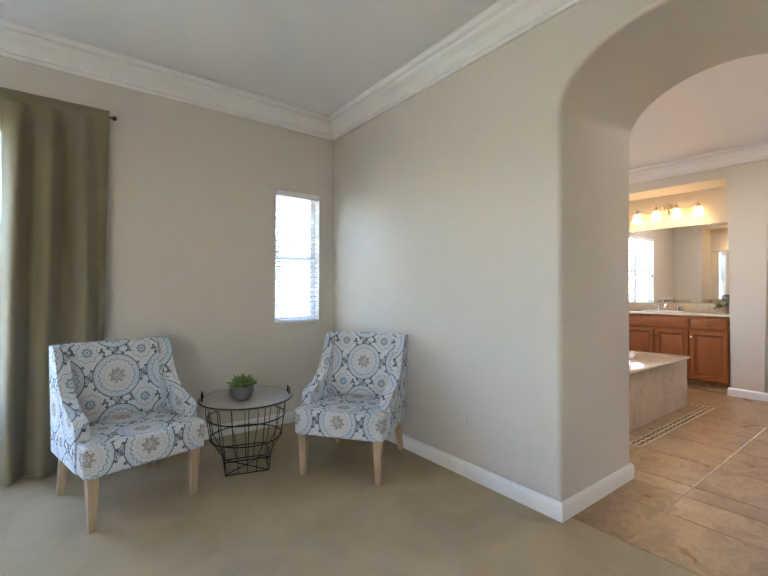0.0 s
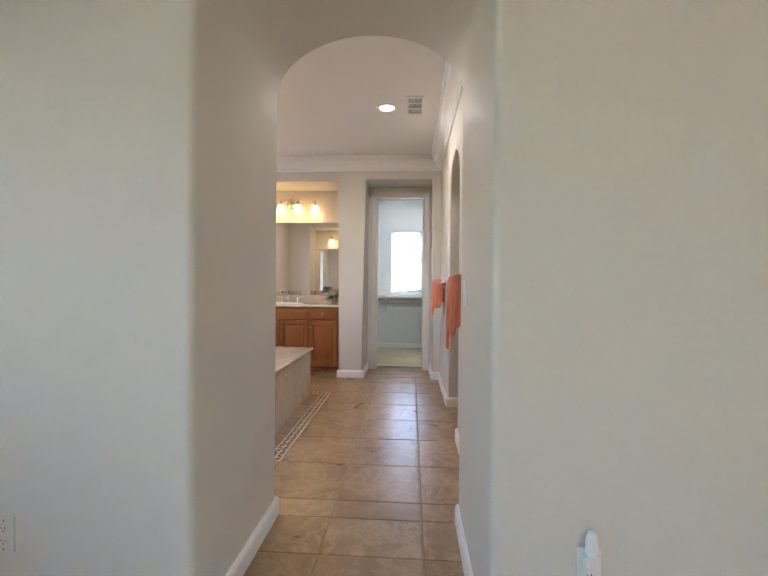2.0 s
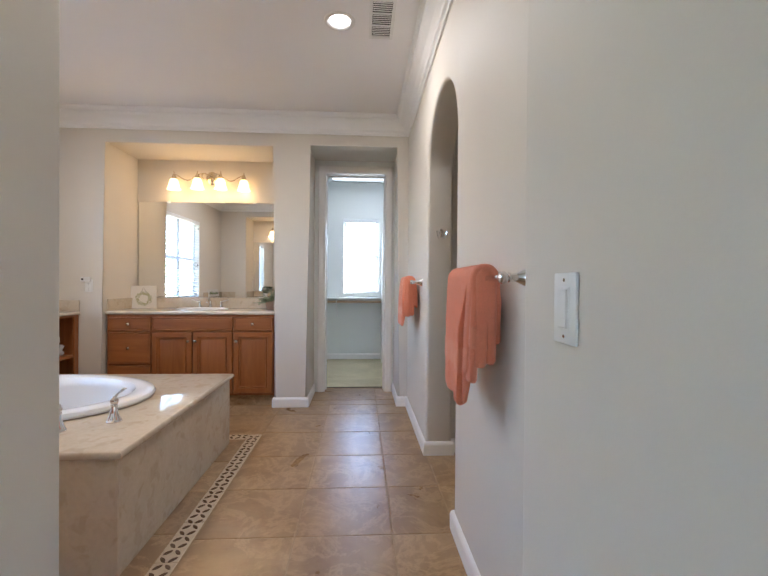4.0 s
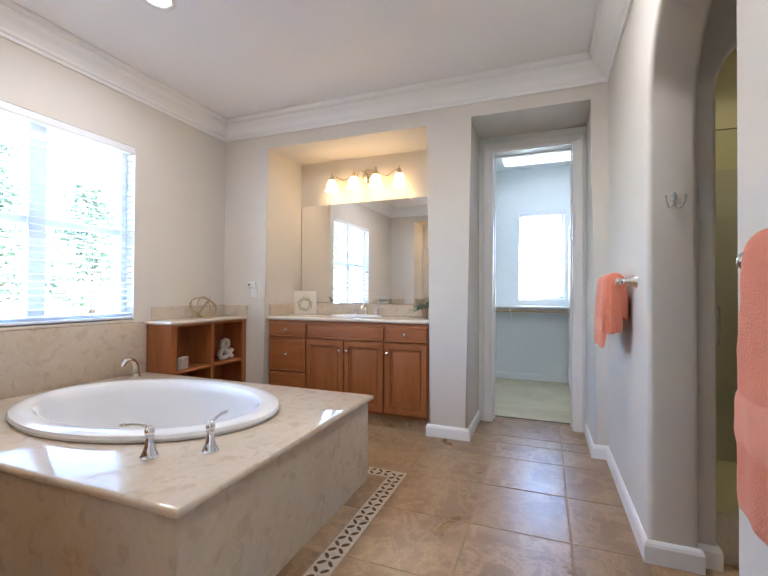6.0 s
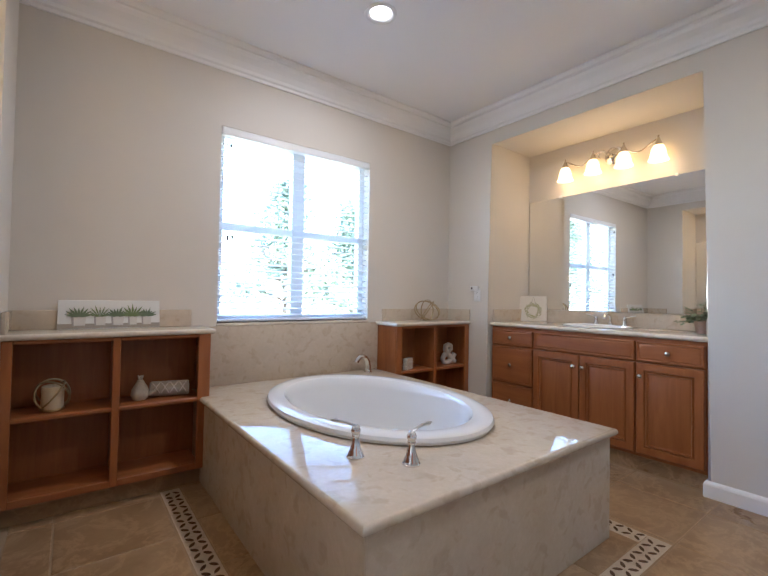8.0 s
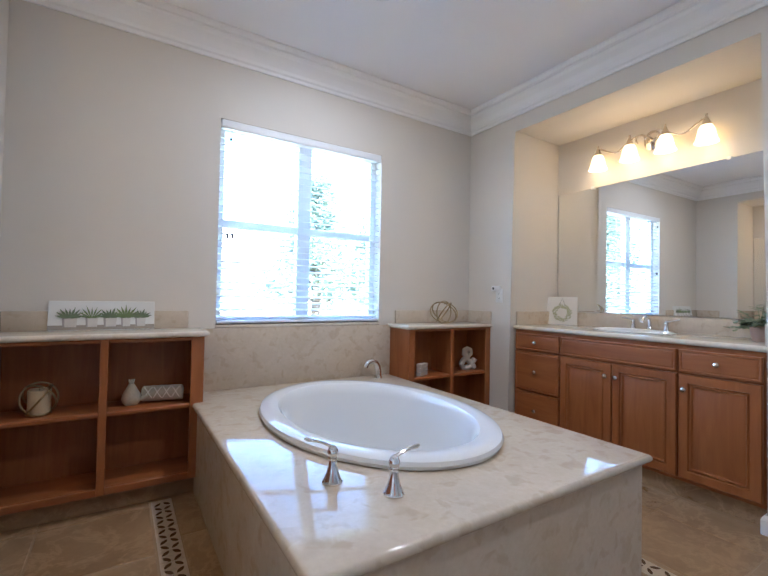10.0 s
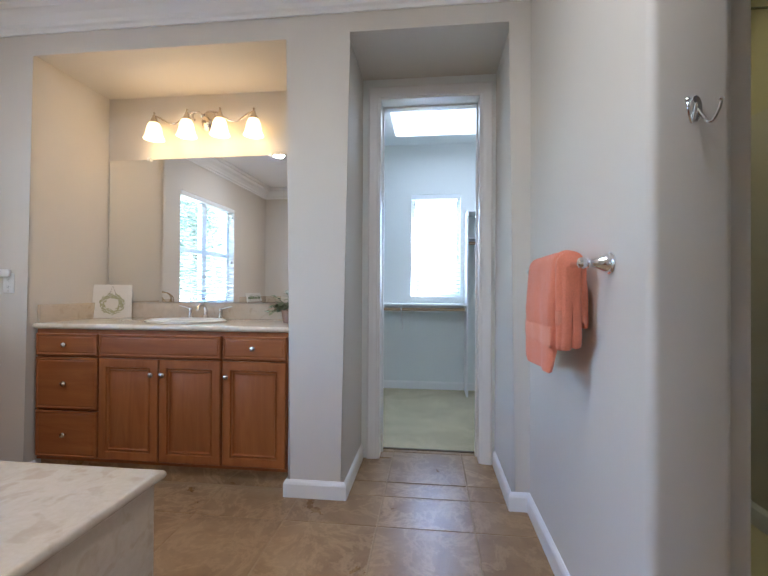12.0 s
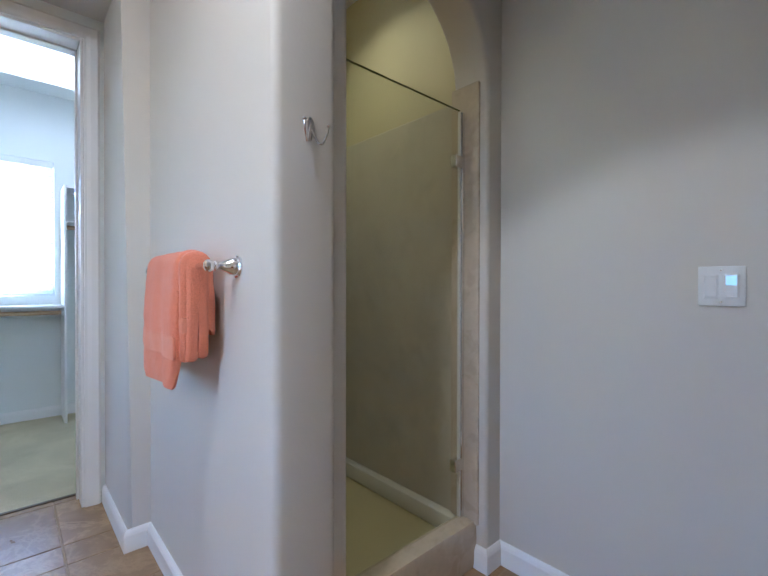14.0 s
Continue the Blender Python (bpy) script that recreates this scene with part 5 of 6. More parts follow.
def chair(m, label):
    """A slipper-style accent chair that faces -y, with swooping side wings."""
    c = thing("accent_chair", label, "chair", m, "accent chairs")
    # seat with a slightly crowned top
    bm = box(-0.29, -0.315, 0.262, 0.29, 0.22, 0.42, 0.018, 3)
    for v in bm.verts:
        if v.co.z > 0.41:
            v.co.z += 0.012 * (1 - (v.co.x / 0.3) ** 2)
    unwrap(part("seat", bm, FABRIC, c), 0, -0.36)
    # reclined back
    prof = [(0.13, 0.40), (0.155, 0.55), (0.19, 0.70), (0.225, 0.835), (0.235, 0.848), (0.25, 0.852), (0.285, 0.848), (0.295, 0.835), (0.275, 0.70), (0.26, 0.50), (0.25, 0.268), (0.15, 0.268)]
    bm = rings([[(x, y, z) for y, z in prof] for x in (-0.268, -0.255, -0.12, 0, 0.12, 0.255, 0.268)])
    unwrap(part("backrest", bm, FABRIC, c), 0, -0.65)
    for s in (-1, 1):
        out = [(0.295, 0.845), (0.235, 0.85), (0.20, 0.842), (0.165, 0.79), (0.125, 0.70), (0.07, 0.615), (-0.01, 0.555), (-0.09, 0.525), (-0.17, 0.505), (-0.195, 0.485), (-0.20, 0.44), (-0.20, 0.268), (0.25, 0.268), (0.27, 0.50)]
        rows = []
        for x, k in ((0.232, 0.985), (0.238, 1.0), (0.290, 1.0), (0.297, 0.985)):
            rows.append([(s * (x + 0.012 * max(0, z - 0.45)), 0.05 + (y - 0.05) * k, 0.57 + (z - 0.57) * k) for y, z in out])
        unwrap(part("side_wing", rings(rows), FABRIC, c), 0.1, 0.06)
    for x, y, dx, dy in ((-0.245, -0.27, 0, 0), (0.245, -0.27, 0, 0), (-0.235, 0.22, -0.01, 0.085), (0.235, 0.22, 0.01, 0.085)):
        part("leg", rings([[(x + dx * (1 - t) + a * w, y + dy * (1 - t) + b * w, 0.275 * t) for a, b in ((-1, -1), (1, -1), (1, 1), (-1, 1))] for t, w in ((0, 0.014), (0.5, 0.020), (1, 0.026))]), OAK, c, "pale wooden tapered leg", smooth=False)
    return c


chair1 = chair(pose(0.475, 3.065, 0, 0, 0, 13), "accent chair in blue and white medallion print, pale wood legs")
copy_thing(chair1, pose(1.75, 2.68, 0, 0, 0, -53))

# ---- bedroom: wire table with its pot ----
tb = thing("side_table", "round grey wood tray table on a black wire basket", "side table", pose(1.145, 3.06, 0, 0, 0, -16))
TZ = 0.455
part("tabletop", lathe([(0.0, TZ - 0.018), (0.285, TZ - 0.018), (0.292, TZ - 0.012), (0.292, TZ + 0.002), (0.286, TZ + 0.004), (0.28, TZ), (0.0, TZ)], 48), GREYWOOD, tb)
part("rim_band", tube([(0.293 * math.cos(2 * math.pi * k / 48), 0.293 * math.sin(2 * math.pi * k / 48), TZ - 0.005) for k in range(48)], 0.005, 6, True), DARKMETAL, tb, "dark iron rim band")
for s in (-1, 1):
    part("tray_handle", tube([(s * 0.27, -0.04, TZ), (s * 0.272, -0.04, TZ + 0.035), (s * 0.272, -0.03, TZ + 0.045), (s * 0.272, 0.03, TZ + 0.045), (s * 0.272, 0.04, TZ + 0.035), (s * 0.27, 0.04, TZ)], 0.005, 6), DARKMETAL, tb, "dark iron tray handle")
for r, z in ((0.245, 0.335), (0.225, 0.20), (0.255, TZ - 0.022)):
    part("wire_ring", tube([(r * math.cos(2 * math.pi * k / 40), r * math.sin(2 * math.pi * k / 40), z) for k in range(40)], 0.004, 6, True), DARKMETAL, tb)
for k in range(16):
    a = 2 * math.pi * k / 16
    ca, sa = math.cos(a), math.sin(a)
    q = 0.14 / max(abs(ca), abs(sa))
    part("wire", tube([(0.255 * ca, 0.255 * sa, TZ - 0.02), (0.245 * ca, 0.245 * sa, 0.335), (0.225 * ca, 0.225 * sa, 0.20), (q * ca, q * sa, 0.09), (q * ca * 0.93, q * sa * 0.93, 0.004)], 0.0028, 5), DARKMETAL, tb)
for z, h in ((0.004, 0.13), (0.09, 0.14)):
    part("square_wire", tube([(-h, -h, z), (h, -h, z), (h, h, z), (-h, h, z), (-h, -h, z)], 0.004, 6), DARKMETAL, tb)
for s in (-1, 1):
    part("cross_wire", tube([(-0.13, -0.13 * s, 0.006 + 0.002 * s), (0.13, 0.13 * s, 0.006 + 0.002 * s)], 0.0035, 6), DARKMETAL, tb)

GREEN = plain("succulent green", (0.20, 0.31, 0.08), 0.5, 0, 0.35, 14, 60, 0.1)
GREEN2 = plain("grey-green leaf", (0.17, 0.22, 0.13), 0.55, 0, 0.3, 14, 60, 0.1)
DARKGREEN = plain("dark green leaf", (0.03, 0.06, 0.02), 0.6, 0, 0.4, 30, 80, 0.1)


def leaf_blade(bm, base, aim, length, width, thick=0.004, droop=0.0):
    base, aim = Vector(base), Vector(aim).normalized()
    side = aim.cross(Vector((0, 0, 1)))
    side = side.normalized() if side.length > 1e-3 else Vector((1, 0, 0))
    up = side.cross(aim)
    rows = []
    for t, w in ((0.0, 0.35), (0.35, 0.9), (0.65, 1.0), (0.88, 0.55), (1.0, 0.06)):
        c = base + aim * length * t - Vector((0, 0, droop * t * t))
        rows.append([c - side * width * w / 2, c + up * thick * w, c + side * width * w / 2, c - up * thick * w])
    rings(rows, bm=bm)


def succulent(rosettes, r, h, seed):
    random.seed(seed)
    bm = bmesh.new()
    for cx, cy, cz, rr in rosettes:
        for layer, (n, tilt, k) in enumerate(((9, 15, 1.0), (8, 38, 0.85), (6, 62, 0.65), (4, 80, 0.45))):
            for i in range(n):
                a = 2 * math.pi * (i + 0.5 * layer) / n + random.uniform(-0.1, 0.1)
                t = radians(tilt + random.uniform(-6, 6))
                leaf_blade(bm, (cx, cy, cz + 0.004 * layer), (math.cos(a) * math.cos(t), math.sin(a) * math.cos(t), math.sin(t)), rr * k * random.uniform(0.9, 1.1), rr * 0.38 * k, rr * 0.09)
    return bm


pot = thing("potted_succulent", "green succulent in a round grey pot on the table", "potted plant", pose(1.10, 3.02, TZ + 0.001))
part("pot", lathe([(0.0, 0.0), (0.045, 0.0), (0.066, 0.02), (0.078, 0.055), (0.074, 0.085), (0.070, 0.088), (0.066, 0.082), (0.06, 0.07), (0.0, 0.07)], 28), plain("glazed grey ceramic", (0.19, 0.175, 0.165), 0.3, 0, 0.12, 12, 90, 0.1), pot, "glazed grey round pot")
part("leaves", succulent(((0, 0, 0.085, 0.10), (0.04, 0.03, 0.08, 0.07), (-0.04, -0.02, 0.08, 0.055), (0.0, -0.045, 0.078, 0.045), (-0.02, 0.045, 0.08, 0.05)), 0.08, 0.1, 3), GREEN, pot, "green succulent leaves")

# ---- bedroom: curtain on its rod ----
rodt = thing("curtain_rod", "thin dark metal curtain rod over the window", "curtain rod", pose(-0.9, 3.645, 2.312))
part("rod", tube([(-1.35, 0, 0), (1.33, 0, 0)], 0.006, 10), DARKMETAL, rodt)
part("finial", lathe([(0.0, 0.0), (0.010, 0.0), (0.014, 0.008), (0.014, 0.02), (0.008, 0.026), (0.0, 0.026)], 14), DARKMETAL, rodt).matrix_basis = pose(1.325, 0, 0, 0, 90, 0)
part("bracket", tube([(1.25, 0.0, -0.01), (1.25, 0.085, -0.01)], 0.006, 8), DARKMETAL, rodt)
part("bracket", tube([(-1.25, 0.0, -0.01), (-1.25, 0.085, -0.01)], 0.006, 8), DARKMETAL, rodt)


def curtain(x0, x1, label, seed):
    """A gathered panel on a rod pocket, its folds deepening and drifting towards the hem."""
    random.seed(seed)
    n, rows = 140, []
    ph = [random.uniform(0, 6.28) for _ in range(5)]
    for zi in range(26):
        t = zi / 25
        z = 2.352 - 0.022 * min(zi, 3) if zi < 4 else 2.286 - (zi - 3) / 22 * 2.276
        row_f, row_b = [], []
        for i in range(n + 1):
            u = i / n
            x = x0 + (x1 - x0) * u
            loose = min(1, 0.25 + 2.2 * max(0, t - 0.02)) * (1.0 if zi > 3 else 0.0) + (0.04 if zi < 4 else 0.0)
            f = 0.060 * math.sin(u * 21 + ph[0] + 1.5 * t * math.sin(u * 5 + ph[1])) + 0.010 * math.sin(u * 43 + ph[2] + 1.3 * t) * (1 - 0.6 * t) + 0.018 * math.sin(u * 11 + ph[3] + 2 * t)
            if u > 0.82:
                f *= 1 - 0.7 * (u - 0.82) / 0.18
            y = 3.645 + f * loose
            over = 0.011 if zi < 3 else 0.0015
            x += 0.012 * t * math.sin(u * 9 + ph[4]) - (0.03 * t * u)
            row_f.append((x, y - over, z))
            row_b.append((x, y + over, z))
        rows.append(row_f + row_b[::-1])
    return tagged(part("curtain", rings(rows), CURTAIN), label, "curtain")


curtain(-0.135, 0.41, "olive green gathered curtain hanging to the floor", 4)
curtain(-2.0, -1.4, "olive green gathered curtain hanging to the floor", 9)

# ---- small things round the tub ----
cv = thing("canvas_print", "white canvas print of five potted succulents on a ledge", "picture", pose(3.38, 3.685, 0.899, -12, 0, 0))
CANVAS = plain("white canvas", (0.72, 0.72, 0.70), 0.8, 0, 0.04, 9, 300, 0.3)
part("canvas", box(-0.24, 0, 0, 0.24, 0.018, 0.158, 0.002, 1), CANVAS, cv)
part("painted_ledge", box(-0.239, -0.0012, 0.003, 0.239, 0.0, 0.028), plain("painted grey boards", (0.36, 0.32, 0.28), 0.8, 0, 0.2, 20, 200, 0.1), cv, "painted grey boards")
POTPAINT = plain("painted white pot", (0.64, 0.615, 0.58), 0.8, 0, 0.15, 30, 200, 0.1)
PAINTGREEN = plain("painted sage green", (0.20, 0.26, 0.12), 0.8, 0, 0.3, 30, 90, 0.1)
POTSHADE = plain("painted pot shadow", (0.36, 0.34, 0.33), 0.8, 0, 0.15, 30, 200, 0.1)
for i, x in enumerate((-0.149, -0.054, 0.028, 0.101, 0.171)):
    w = (0.033, 0.028, 0.031, 0.023, 0.026)[i]
    part("painted_pot", ngon([(x - w, 0.070), (x - w * 0.88, 0.018), (x + w * 0.88, 0.018), (x + w, 0.070)], -0.0026, -0.0012, "y"), POTPAINT, cv, smooth=False)
    part("pot_shadow", ngon([(x - w, 0.070), (x - w * 0.88, 0.018), (x - w * 0.6, 0.018), (x - w * 0.68, 0.070)], -0.0032, -0.0026, "y"), POTSHADE, cv, smooth=False)
    bm = bmesh.new()
    random.seed(20 + i)
    for k in range(9):
        a = radians(14 + 152 * k / 8)
        L = (0.056, 0.066, 0.054, 0.074, 0.048)[i] * random.uniform(0.8, 1.1) * (0.75 + 0.25 * abs(math.sin(a)) if i in (1, 3) else 1)
        d = Vector((math.cos(a), 0, math.sin(a)))
        s = Vector((-d.z, 0, d.x)) * (0.0035 if i == 1 else 0.0055)
        b = Vector((x + 0.3 * w * math.cos(a), -0.0028 - 0.0003 * k, 0.066))
        rings([[b - s * q + d * L * t + Vector((0, e, 0)) for t, q in ((0, 0.5), (0.55, 1), (1, 0.08))] + [b + s * q + d * L * t + Vector((0, e, 0)) for t, q in ((1, 0.08), (0.55, 1), (0, 0.5))] for e in (0, -0.0006)], bm=bm)
    part("painted_plant", bm, PAINTGREEN if i in (1, 3) else GREEN2, cv, smooth=False)


def hoop(parent, r, tilt, spin, z, rad, mat=GOLD, flat=1.0, name="ring"):
    pts = [Vector((r * math.cos(t), r * math.sin(t), 0)) for t in [2 * math.pi * k / 40 for k in range(40)]]
    m = pose(0, 0, z, tilt, 0, spin)
    return part(name, tube([m @ p for p in pts], rad, 8, True), mat, parent)


orb = thing("wire_orb", "gold metal orb of crossed rings on the shelf top", "ornament", pose(5.677, 3.57, 0.898))
for tilt, spin in ((90, 20), (62, 100), (62, 220), (62, 340)):
    hoop(orb, 0.115, tilt, spin, 0.115, 0.005).scale.z = 0.8
cd = thing("candle_holder", "cream pillar candle inside gold rings", "candle", pose(3.135, 3.57, 0.507))
part("candle", lathe([(0.0, 0.012), (0.044, 0.012), (0.046, 0.016), (0.046, 0.118), (0.042, 0.122), (0.034, 0.118), (0.0, 0.116)], 28), plain("cream wax", (0.62, 0.53, 0.36), 0.5, 0, 0.08, 12, 60, 0.05), cd, "cream wax candle")
part("wick", tube([(0, 0, 0.115), (0.001, 0, 0.13)], 0.001, 5), DARKMETAL, cd)
part("dish", lathe([(0.0, 0.002), (0.05, 0.002), (0.052, 0.006), (0.05, 0.012), (0.0, 0.012)], 24), GOLD, cd)
for tilt, spin in ((78, 25), (64, 150), (52, 275)):
    hoop(cd, 0.076, tilt, spin, 0.078, 0.0045)
bird = tagged(part("bird_figure", lathe([(0.0, 0.0), (0.026, 0.0), (0.036, 0.012), (0.042, 0.034), (0.038, 0.058), (0.026, 0.082), (0.018, 0.098), (0.014, 0.108), (0.0, 0.112)], 24, sx=1.1, sy=0.85), plain("mottled stone", (0.52, 0.46, 0.36), 0.75, 0, 0.25, 60, 300, 0.6, 0.002)), "mottled stone bird figure on a wooden shelf", "figurine")
bird.matrix_world = pose(3.515, 3.57, 0.507)
bm = bmesh.new()
bm.from_mesh(bird.data)
tube([(0.02, 0, 0.03), (0.05, -0.005, 0.03), (0.078, -0.008, 0.045), (0.092, -0.01, 0.055)], 0.014, 10, bm=bm, taper=[1.2, 0.9, 0.55, 0.25])
for a in (-0.5, 0.0, 0.5):
    tube([(0.0, 0.004 * a, 0.10), (0.006 * a * 2, 0, 0.116), (0.024 * a, 0, 0.136)], 0.007, 8, bm=bm, taper=[1.0, 0.9, 0.5])
bm.to_mesh(bird.data)
bm.free()
bird.data.polygons.foreach_set("use_smooth", [True] * len(bird.data.polygons))
roll = thing("rolled_towel", "grey patterned towel roll with white stitching", "rolled towel", pose(3.665, 3.585, 0.507, 0, 0, -14))
part("roll", rings([[(x, 0.044 * k * math.cos(t), 0.045 + 0.043 * k * math.sin(t)) for t in [2 * math.pi * j / 24 for j in range(24)]] for x, k in ((-0.1, 0.82), (-0.094, 0.97), (0, 1.0), (0.094, 0.97), (0.1, 0.82))]), cloth("grey woven cloth", (0.46, 0.41, 0.34), 300), roll)
WHITEYARN = cloth("white yarn", (0.78, 0.74, 0.68), 500)
for k in range(4):
    for s in (-1, 1):
        pts = [(-0.085 + 0.045 * k + 0.04 * u, -0.046 * math.cos(s * (u - 0.5) * 1.3 + 0.2), 0.045 + 0.045 * math.sin(s * (u - 0.5) * 1.5 + 0.35)) for u in [j / 6 for j in range(7)]]
        part("stitch", tube(pts, 0.0022, 5), WHITEYARN, roll, "white stitching")
part("spiral_end", tube([(0.1, 0.004 * t * math.cos(t * 1.3), 0.045 + 0.004 * t * math.sin(t * 1.3)) for t in [j * 0.35 for j in range(26)]], 0.003, 5), WHITEYARN, roll)
WHITEWASH = plain("whitewashed wood", (0.55, 0.50, 0.44), 0.75, 0, 0.15, 25, 150, 0.3)
amp = tagged(part("ampersand_figure", tube([(0.055, 0, 0.018), (0.03, 0, 0.045), (-0.004, 0, 0.082), (-0.022, 0, 0.112), (-0.018, 0, 0.136), (0.0, 0, 0.146), (0.02, 0, 0.136), (0.022, 0, 0.114), (0.0, 0, 0.092), (-0.03, 0, 0.068), (-0.044, 0, 0.042), (-0.034, 0, 0.020), (-0.008, 0, 0.014), (0.02, 0, 0.028), (0.04, 0, 0.056), (0.056, 0, 0.08)], 0.0195, 10), WHITEWASH), "whitewashed ampersand ornament on a wooden shelf", "ornament")
amp.matrix_world = pose(5.93, 3.56, 0.503, 0, 0, -20) @ Matrix.Diagonal((1.2, 1.3, 1.22, 1))
bk = thing("wooden_block", "small white slatted wooden block on a shelf", "block", pose(5.43, 3.53, 0.507, 0, 0, 24))
for k in range(3):
    part("plank", box(-0.055, -0.02, 0.001 + k * 0.031, 0.055, 0.02, 0.030 + k * 0.031, 0.002, 1), WHITEWASH, bk)

# ---- small things on the vanities ----
wp = thing("wreath_picture", "white board with a painted green wreath, leaning on a backsplash", "picture", pose(6.60, 3.135, 0.901, 0, 0, -62) @ pose(0, 0, 0, -8, 0, 0))
part("board", box(-0.118, 0, 0, 0.118, 0.016, 0.235, 0.002, 1), plain("white painted board", (0.70, 0.67, 0.61), 0.7, 0, 0.05, 12, 150, 0.2), wp)
bm = bmesh.new()
random.seed(8)
for k in range(120):
    a = 2 * math.pi * k / 120 + random.uniform(-0.05, 0.05)
    r = 0.058 + random.uniform(-0.016, 0.016)
    c = Vector((r * math.cos(a), -0.001 - 0.00002 * k, 0.10 + r * math.sin(a)))
    b = a + random.uniform(0.6, 2.4)
    d, s = Vector((math.cos(b), 0, math.sin(b))) * 0.014, Vector((-math.sin(b), 0, math.cos(b))) * 0.004
    rings([[c - d + Vector((0, e, 0)), c + s + Vector((0, e, 0)), c + d + Vector((0, e, 0)), c - s + Vector((0, e, 0))] for e in (0, -0.0005)], bm=bm)
part("painted_wreath", bm, plain("pale painted green", (0.42, 0.42, 0.26), 0.8, 0, 0.25, 60, 200, 0.1), wp, "pale green painted wreath", smooth=False)
part("painted_ribbon", tube([(-0.02, -0.001, 0.155), (-0.012, -0.001, 0.19), (0.0, -0.001, 0.225), (0.012, -0.001, 0.19), (0.02, -0.001, 0.155)], 0.0018, 5), plain("painted ribbon grey", (0.35, 0.32, 0.28), 0.8), wp)


def leafy(m, label, seed, mat, pot_mat, spread=0.1, n=70):
    t = thing("potted_plant", label, "potted plant", m)
    part("pot", lathe([(0.0, 0.0), (0.034, 0.0), (0.036, 0.004), (0.046, 0.07), (0.049, 0.072), (0.049, 0.085), (0.044, 0.085), (0.042, 0.075), (0.0, 0.07)], 24), pot_mat, t)
    random.seed(seed)
    bm, stems = bmesh.new(), bmesh.new()
    for k in range(n // 6):
        a, lift = random.uniform(0, 6.28), random.uniform(0.2, 1.3)
        d = Vector((math.cos(a) * math.cos(lift), math.sin(a) * math.cos(lift), math.sin(lift)))
        L = spread * random.uniform(0.6, 1.3)
        pts = [Vector((0, 0, 0.07)) + d * L * u - Vector((0, 0, 0.05 * u * u)) for u in (0, 0.33, 0.66, 1)]
        tube(pts, 0.0015, 5, bm=stems)
        for u in (0.3, 0.5, 0.7, 0.85, 1.0):
            for s in (-1, 1):
                b = Vector((0, 0, 0.07)) + d * L * u - Vector((0, 0, 0.05 * u * u))
                q = Vector((math.cos(a + s * 1.1), math.sin(a + s * 1.1), random.uniform(-0.2, 0.6)))
                leaf_blade(bm, b, q, random.uniform(0.034, 0.05), 0.022, 0.0012, 0.008)
    part("stems", stems, mat, t)
    part("leaves", bm, mat, t)
    return t


leafy(pose(6.43, 1.80, 0.901), "leafy grey-green plant in a blush pot on the counter", 5, plain("sage leaf", (0.24, 0.30, 0.18), 0.6, 0, 0.3, 14, 60, 0.1), plain("blush ceramic", (0.55, 0.36, 0.27), 0.5, 0, 0.06), 0.165, 170)
top = thing("topiary_ball", "dark green topiary ball in a white pot", "potted plant", pose(2.60, 2.95, 0.901))
part("pot", lathe([(0.0, 0.0), (0.035, 0.0), (0.048, 0.07), (0.044, 0.072), (0.0, 0.065)], 24), PORCELAIN, top)
bm = bmesh.new()
random.seed(12)
for k in range(420):
    a, b = random.uniform(0, 6.28), math.acos(random.uniform(-1, 1))
    d = Vector((math.sin(b) * math.cos(a), math.sin(b) * math.sin(a), math.cos(b)))
    leaf_blade(bm, Vector((0, 0, 0.135)) + d * random.uniform(0.05, 0.068), d + Vector((random.uniform(-1, 1), random.uniform(-1, 1), random.uniform(-1, 1))) * 0.8, 0.02, 0.012, 0.001)
part("leaf_ball", bm, DARKGREEN, top)

# ---- outside ----
# paler than grass, so that the ground bounces more daylight onto the ceilings
GRASS = plain("daylight bounce lawn", (0.26, 0.255, 0.17), 0.9, 0, 0.3, 1.5, 40, 0.6, 0.02, "world")
STUCCO = plain("pale stucco", (0.62, 0.60, 0.56), 0.9, 0, 0.06, 1.2, 60, 0.4, 0.004, "world")
ROOF = plain("clay roof", (0.28, 0.15, 0.10), 0.85, 0, 0.2, 3, 40, 0.4, 0.01, "world")
BARK = plain("bark", (0.11, 0.08, 0.055), 0.9, 0, 0.3, 6, 40, 0.8, 0.02)
fn = Nodes("tree leaves", 0.5, 0, 0.3)
fcol = fn.mix(fn.noise(fn.where("object"), 1.2, 3), (0.17, 0.215, 0.15), (0.25, 0.30, 0.21))
fn.set("Base Color", fcol)
ftr, fmx = fn.t.nodes.new("ShaderNodeBsdfTranslucent"), fn.t.nodes.new("ShaderNodeMixShader")
fn.put(ftr.inputs["Color"], fcol)
fmx.inputs[0].default_value = 0.62
fn.t.links.new(fn.b.outputs[0], fmx.inputs[1])
fn.t.links.new(ftr.outputs[0], fmx.inputs[2])
fn.t.links.new(fmx.outputs[0], fn.t.nodes["Material Output"].inputs["Surface"])
FOLIAGE = fn.m
DARKPANE = plain("dark window pane", (0.12, 0.15, 0.18), 0.08, 0, 0.1, 2, 10, 0.0)
structure("ground", box(-300, YN + 0.16, -0.5, 300, 400, -0.35), GRASS, "lawn outside the windows, paled to bounce daylight in", "ground")
structure("ground_east", box(8.76, -300, -0.5, 300, YN + 0.16, -0.35), GRASS, "lawn beside the house, paled to bounce daylight in", "ground")


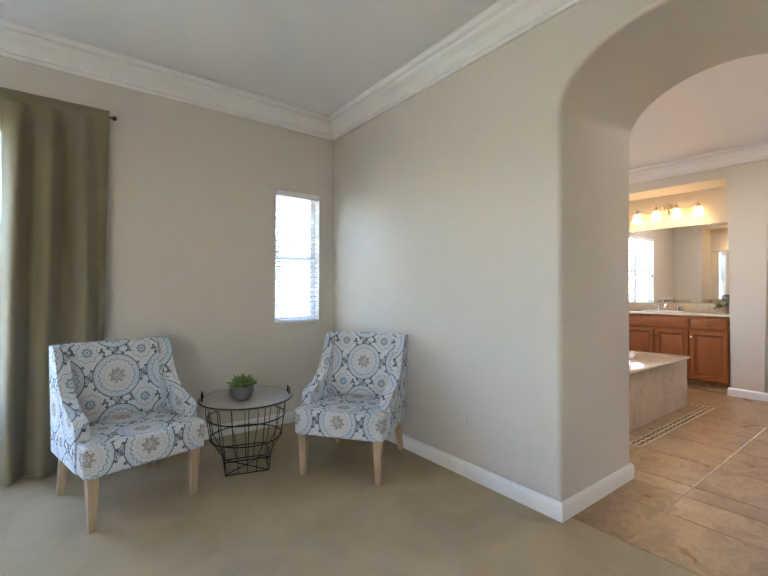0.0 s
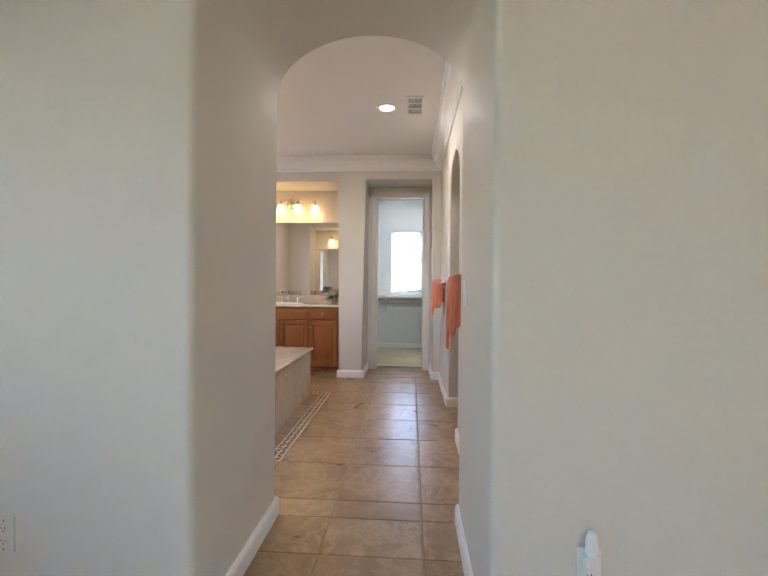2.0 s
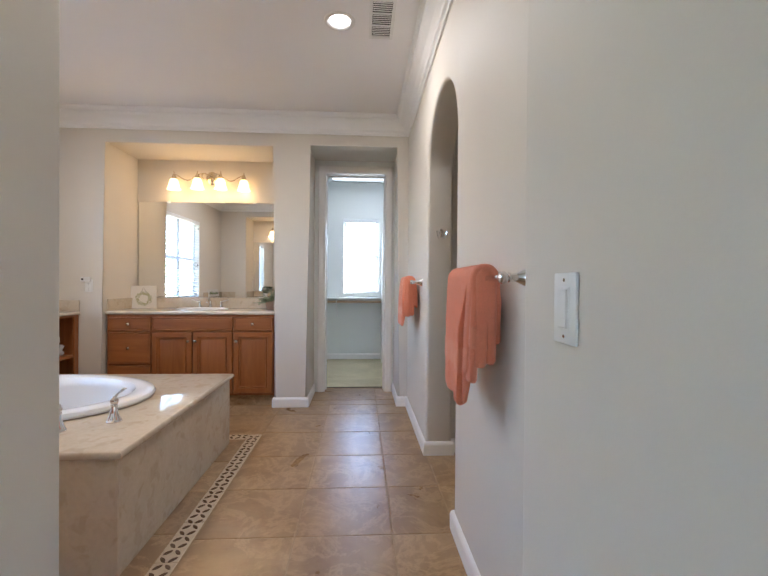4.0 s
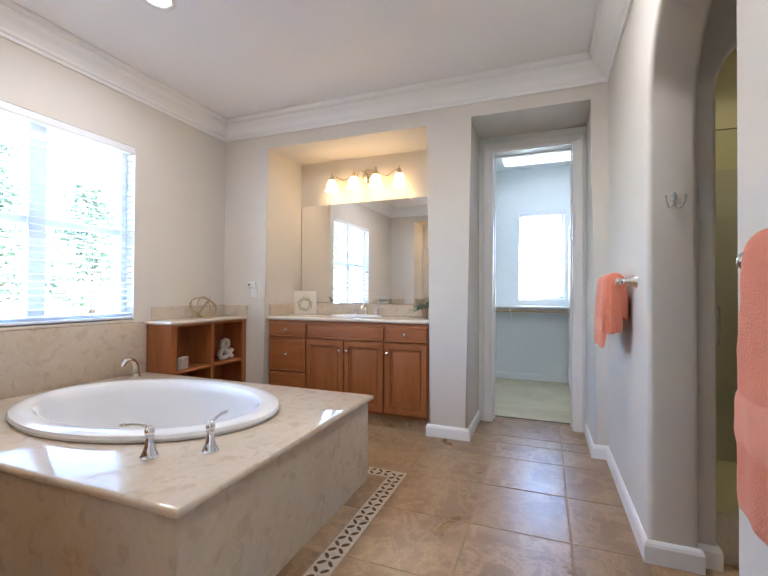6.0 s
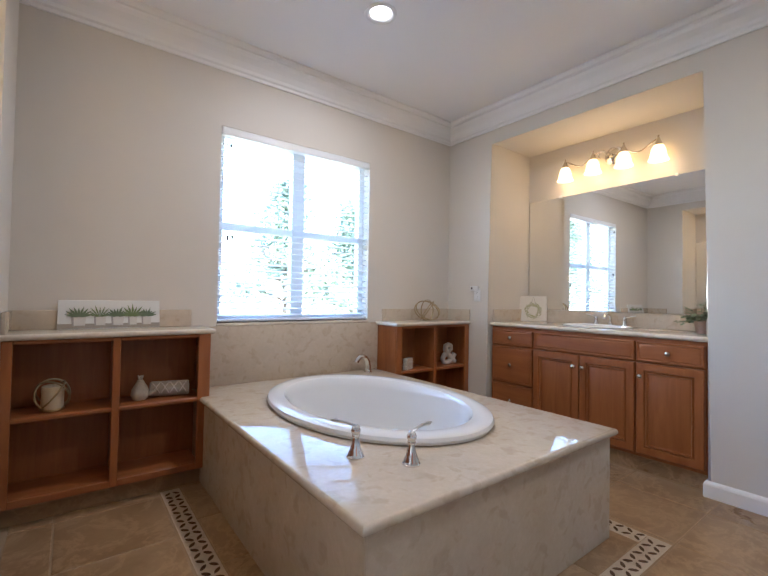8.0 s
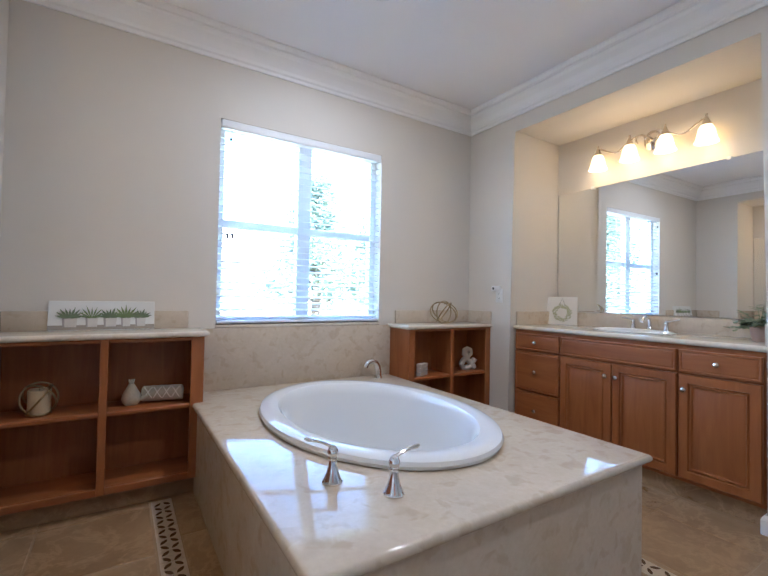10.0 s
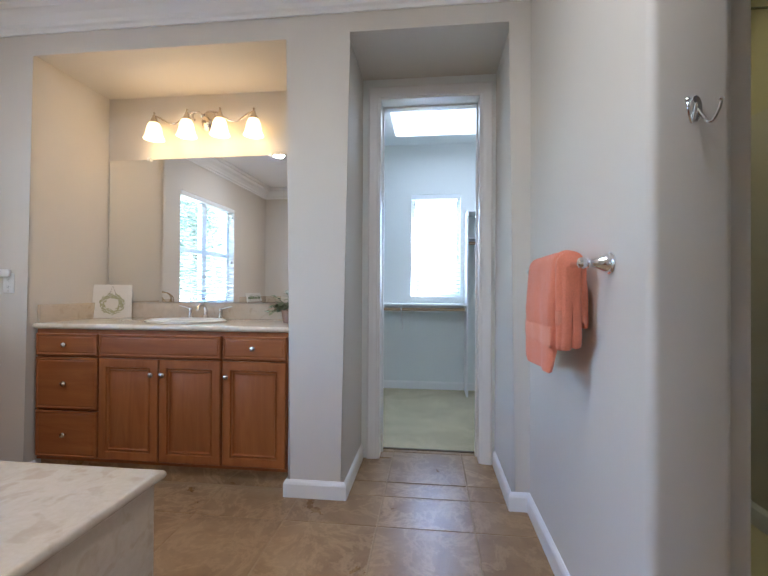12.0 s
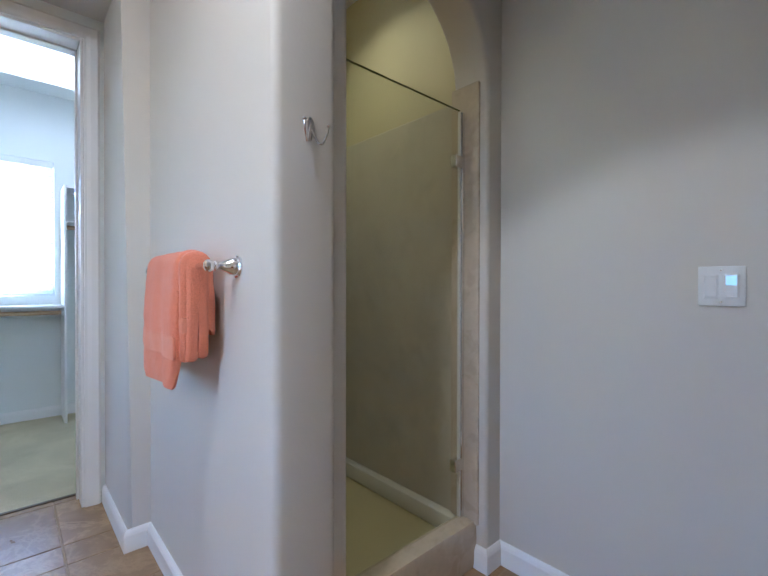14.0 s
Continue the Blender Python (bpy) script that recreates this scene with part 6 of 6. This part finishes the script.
def neighbour(m, w, d, h, label):
    """A plain neighbouring house: walls, hipped roof, windows with frames."""
    hs = thing("house", label, "house", m)
    part("walls", box(-w / 2, 0, -0.35, w / 2, d, h, 0.02, 1), STUCCO, hs)
    bm = rings([[(sx * (w / 2 + 0.5 - i * 1.0 * k), d / 2 + sy * (d / 2 + 0.5 - i), h + z) for sx, sy in ((-1, -1), (1, -1), (1, 1), (-1, 1))] for i, z, k in ((0, 0.0, 1), (0, 0.18, 1), (d / 2 + 0.3, 1.7, 1))])
    part("roof", bm, ROOF, hs, smooth=False)
    for x in (-0.3 * w, 0.0, 0.3 * w):
        o = part("window", box(x - 0.65, -0.05, 0.75, x + 0.65, 0.02, 2.05, 0.01, 1), VINYL, hs)
        for a, b in ((-0.58, -0.04), (0.04, 0.58)):
            part("pane", box(x + a, -0.06, 0.82, x + b, -0.045, 1.98), DARKPANE, o)
    return hs


neighbour(pose(11.5, 26.0, 0), 11.0, 7.0, 2.9, "pale stucco house with a clay roof beyond the lawn")
neighbour(pose(30.0, 2.0, 0, 0, 0, -90), 11.0, 7.0, 2.9, "pale stucco house with a clay roof beside the lawn")


def tree(m, height, spread, seed, label):
    """A tapered trunk, forking limbs and a loose crown of single leaves."""
    random.seed(seed)
    t = thing("tree", label, "tree", m, "garden trees")
    part("trunk", tube([(0, 0, -0.1), (0.03, 0.02, height * 0.25), (-0.05, 0.04, height * 0.5), (0.02, 0, height * 0.8)], 0.14, 9, taper=[1.2, 0.9, 0.6, 0.2]), BARK, t)
    limbs, tips = bmesh.new(), []
    for k in range(22):
        a = 2.4 * k
        z = height * (0.20 + 0.62 * k / 22)
        r = spread * (1.05 - 0.85 * k / 22) * random.uniform(0.75, 1.1)
        pts = [Vector((0, 0, z)), Vector((0.45 * r * math.cos(a), 0.45 * r * math.sin(a), z + 0.05 * height)), Vector((r * math.cos(a + 0.2), r * math.sin(a + 0.2), z + 0.08 * height))]
        tube(pts, 0.045, 6, bm=limbs, taper=[1, 0.6, 0.2])
        tips += [pts[1].lerp(pts[2], q) for q in (0.0, 0.35, 0.7, 1.0)]
    part("limbs", limbs, BARK, t)
    verts, faces = [], []
    for c in tips:
        for _ in range(105):
            o = c + Vector((random.gauss(0, 0.26), random.gauss(0, 0.26), random.gauss(0, 0.2)))
            d = Vector((random.gauss(0, 1), random.gauss(0, 1), random.gauss(0, 0.6))).normalized()
            s = d.orthogonal().normalized() * random.uniform(0.028, 0.045)
            d = d * random.uniform(0.045, 0.08)
            i = len(verts)
            verts += [o - d, o + s, o + d, o - s]
            faces.append((i, i + 1, i + 2, i + 3))
    me = bpy.data.meshes.new("crown")
    me.from_pydata(verts, [], faces)
    me.materials.append(FOLIAGE)
    cr = new("crown", me)
    cr.parent = t
    return t


first = tree(pose(8.1, 11.9, -0.35), 5.5, 1.35, 1, "leafy green garden tree")
for x, y, turn, size in ((9.9, 11.2, 80, 0.88), (12.2, 12.6, 150, 0.6), (-3.5, 9.0, 300, 1.0), (4.2, 10.6, 120, 0.72)):
    copy_thing(first, pose(x, y, -0.35, 0, 0, turn) @ Matrix.Scale(size, 4))
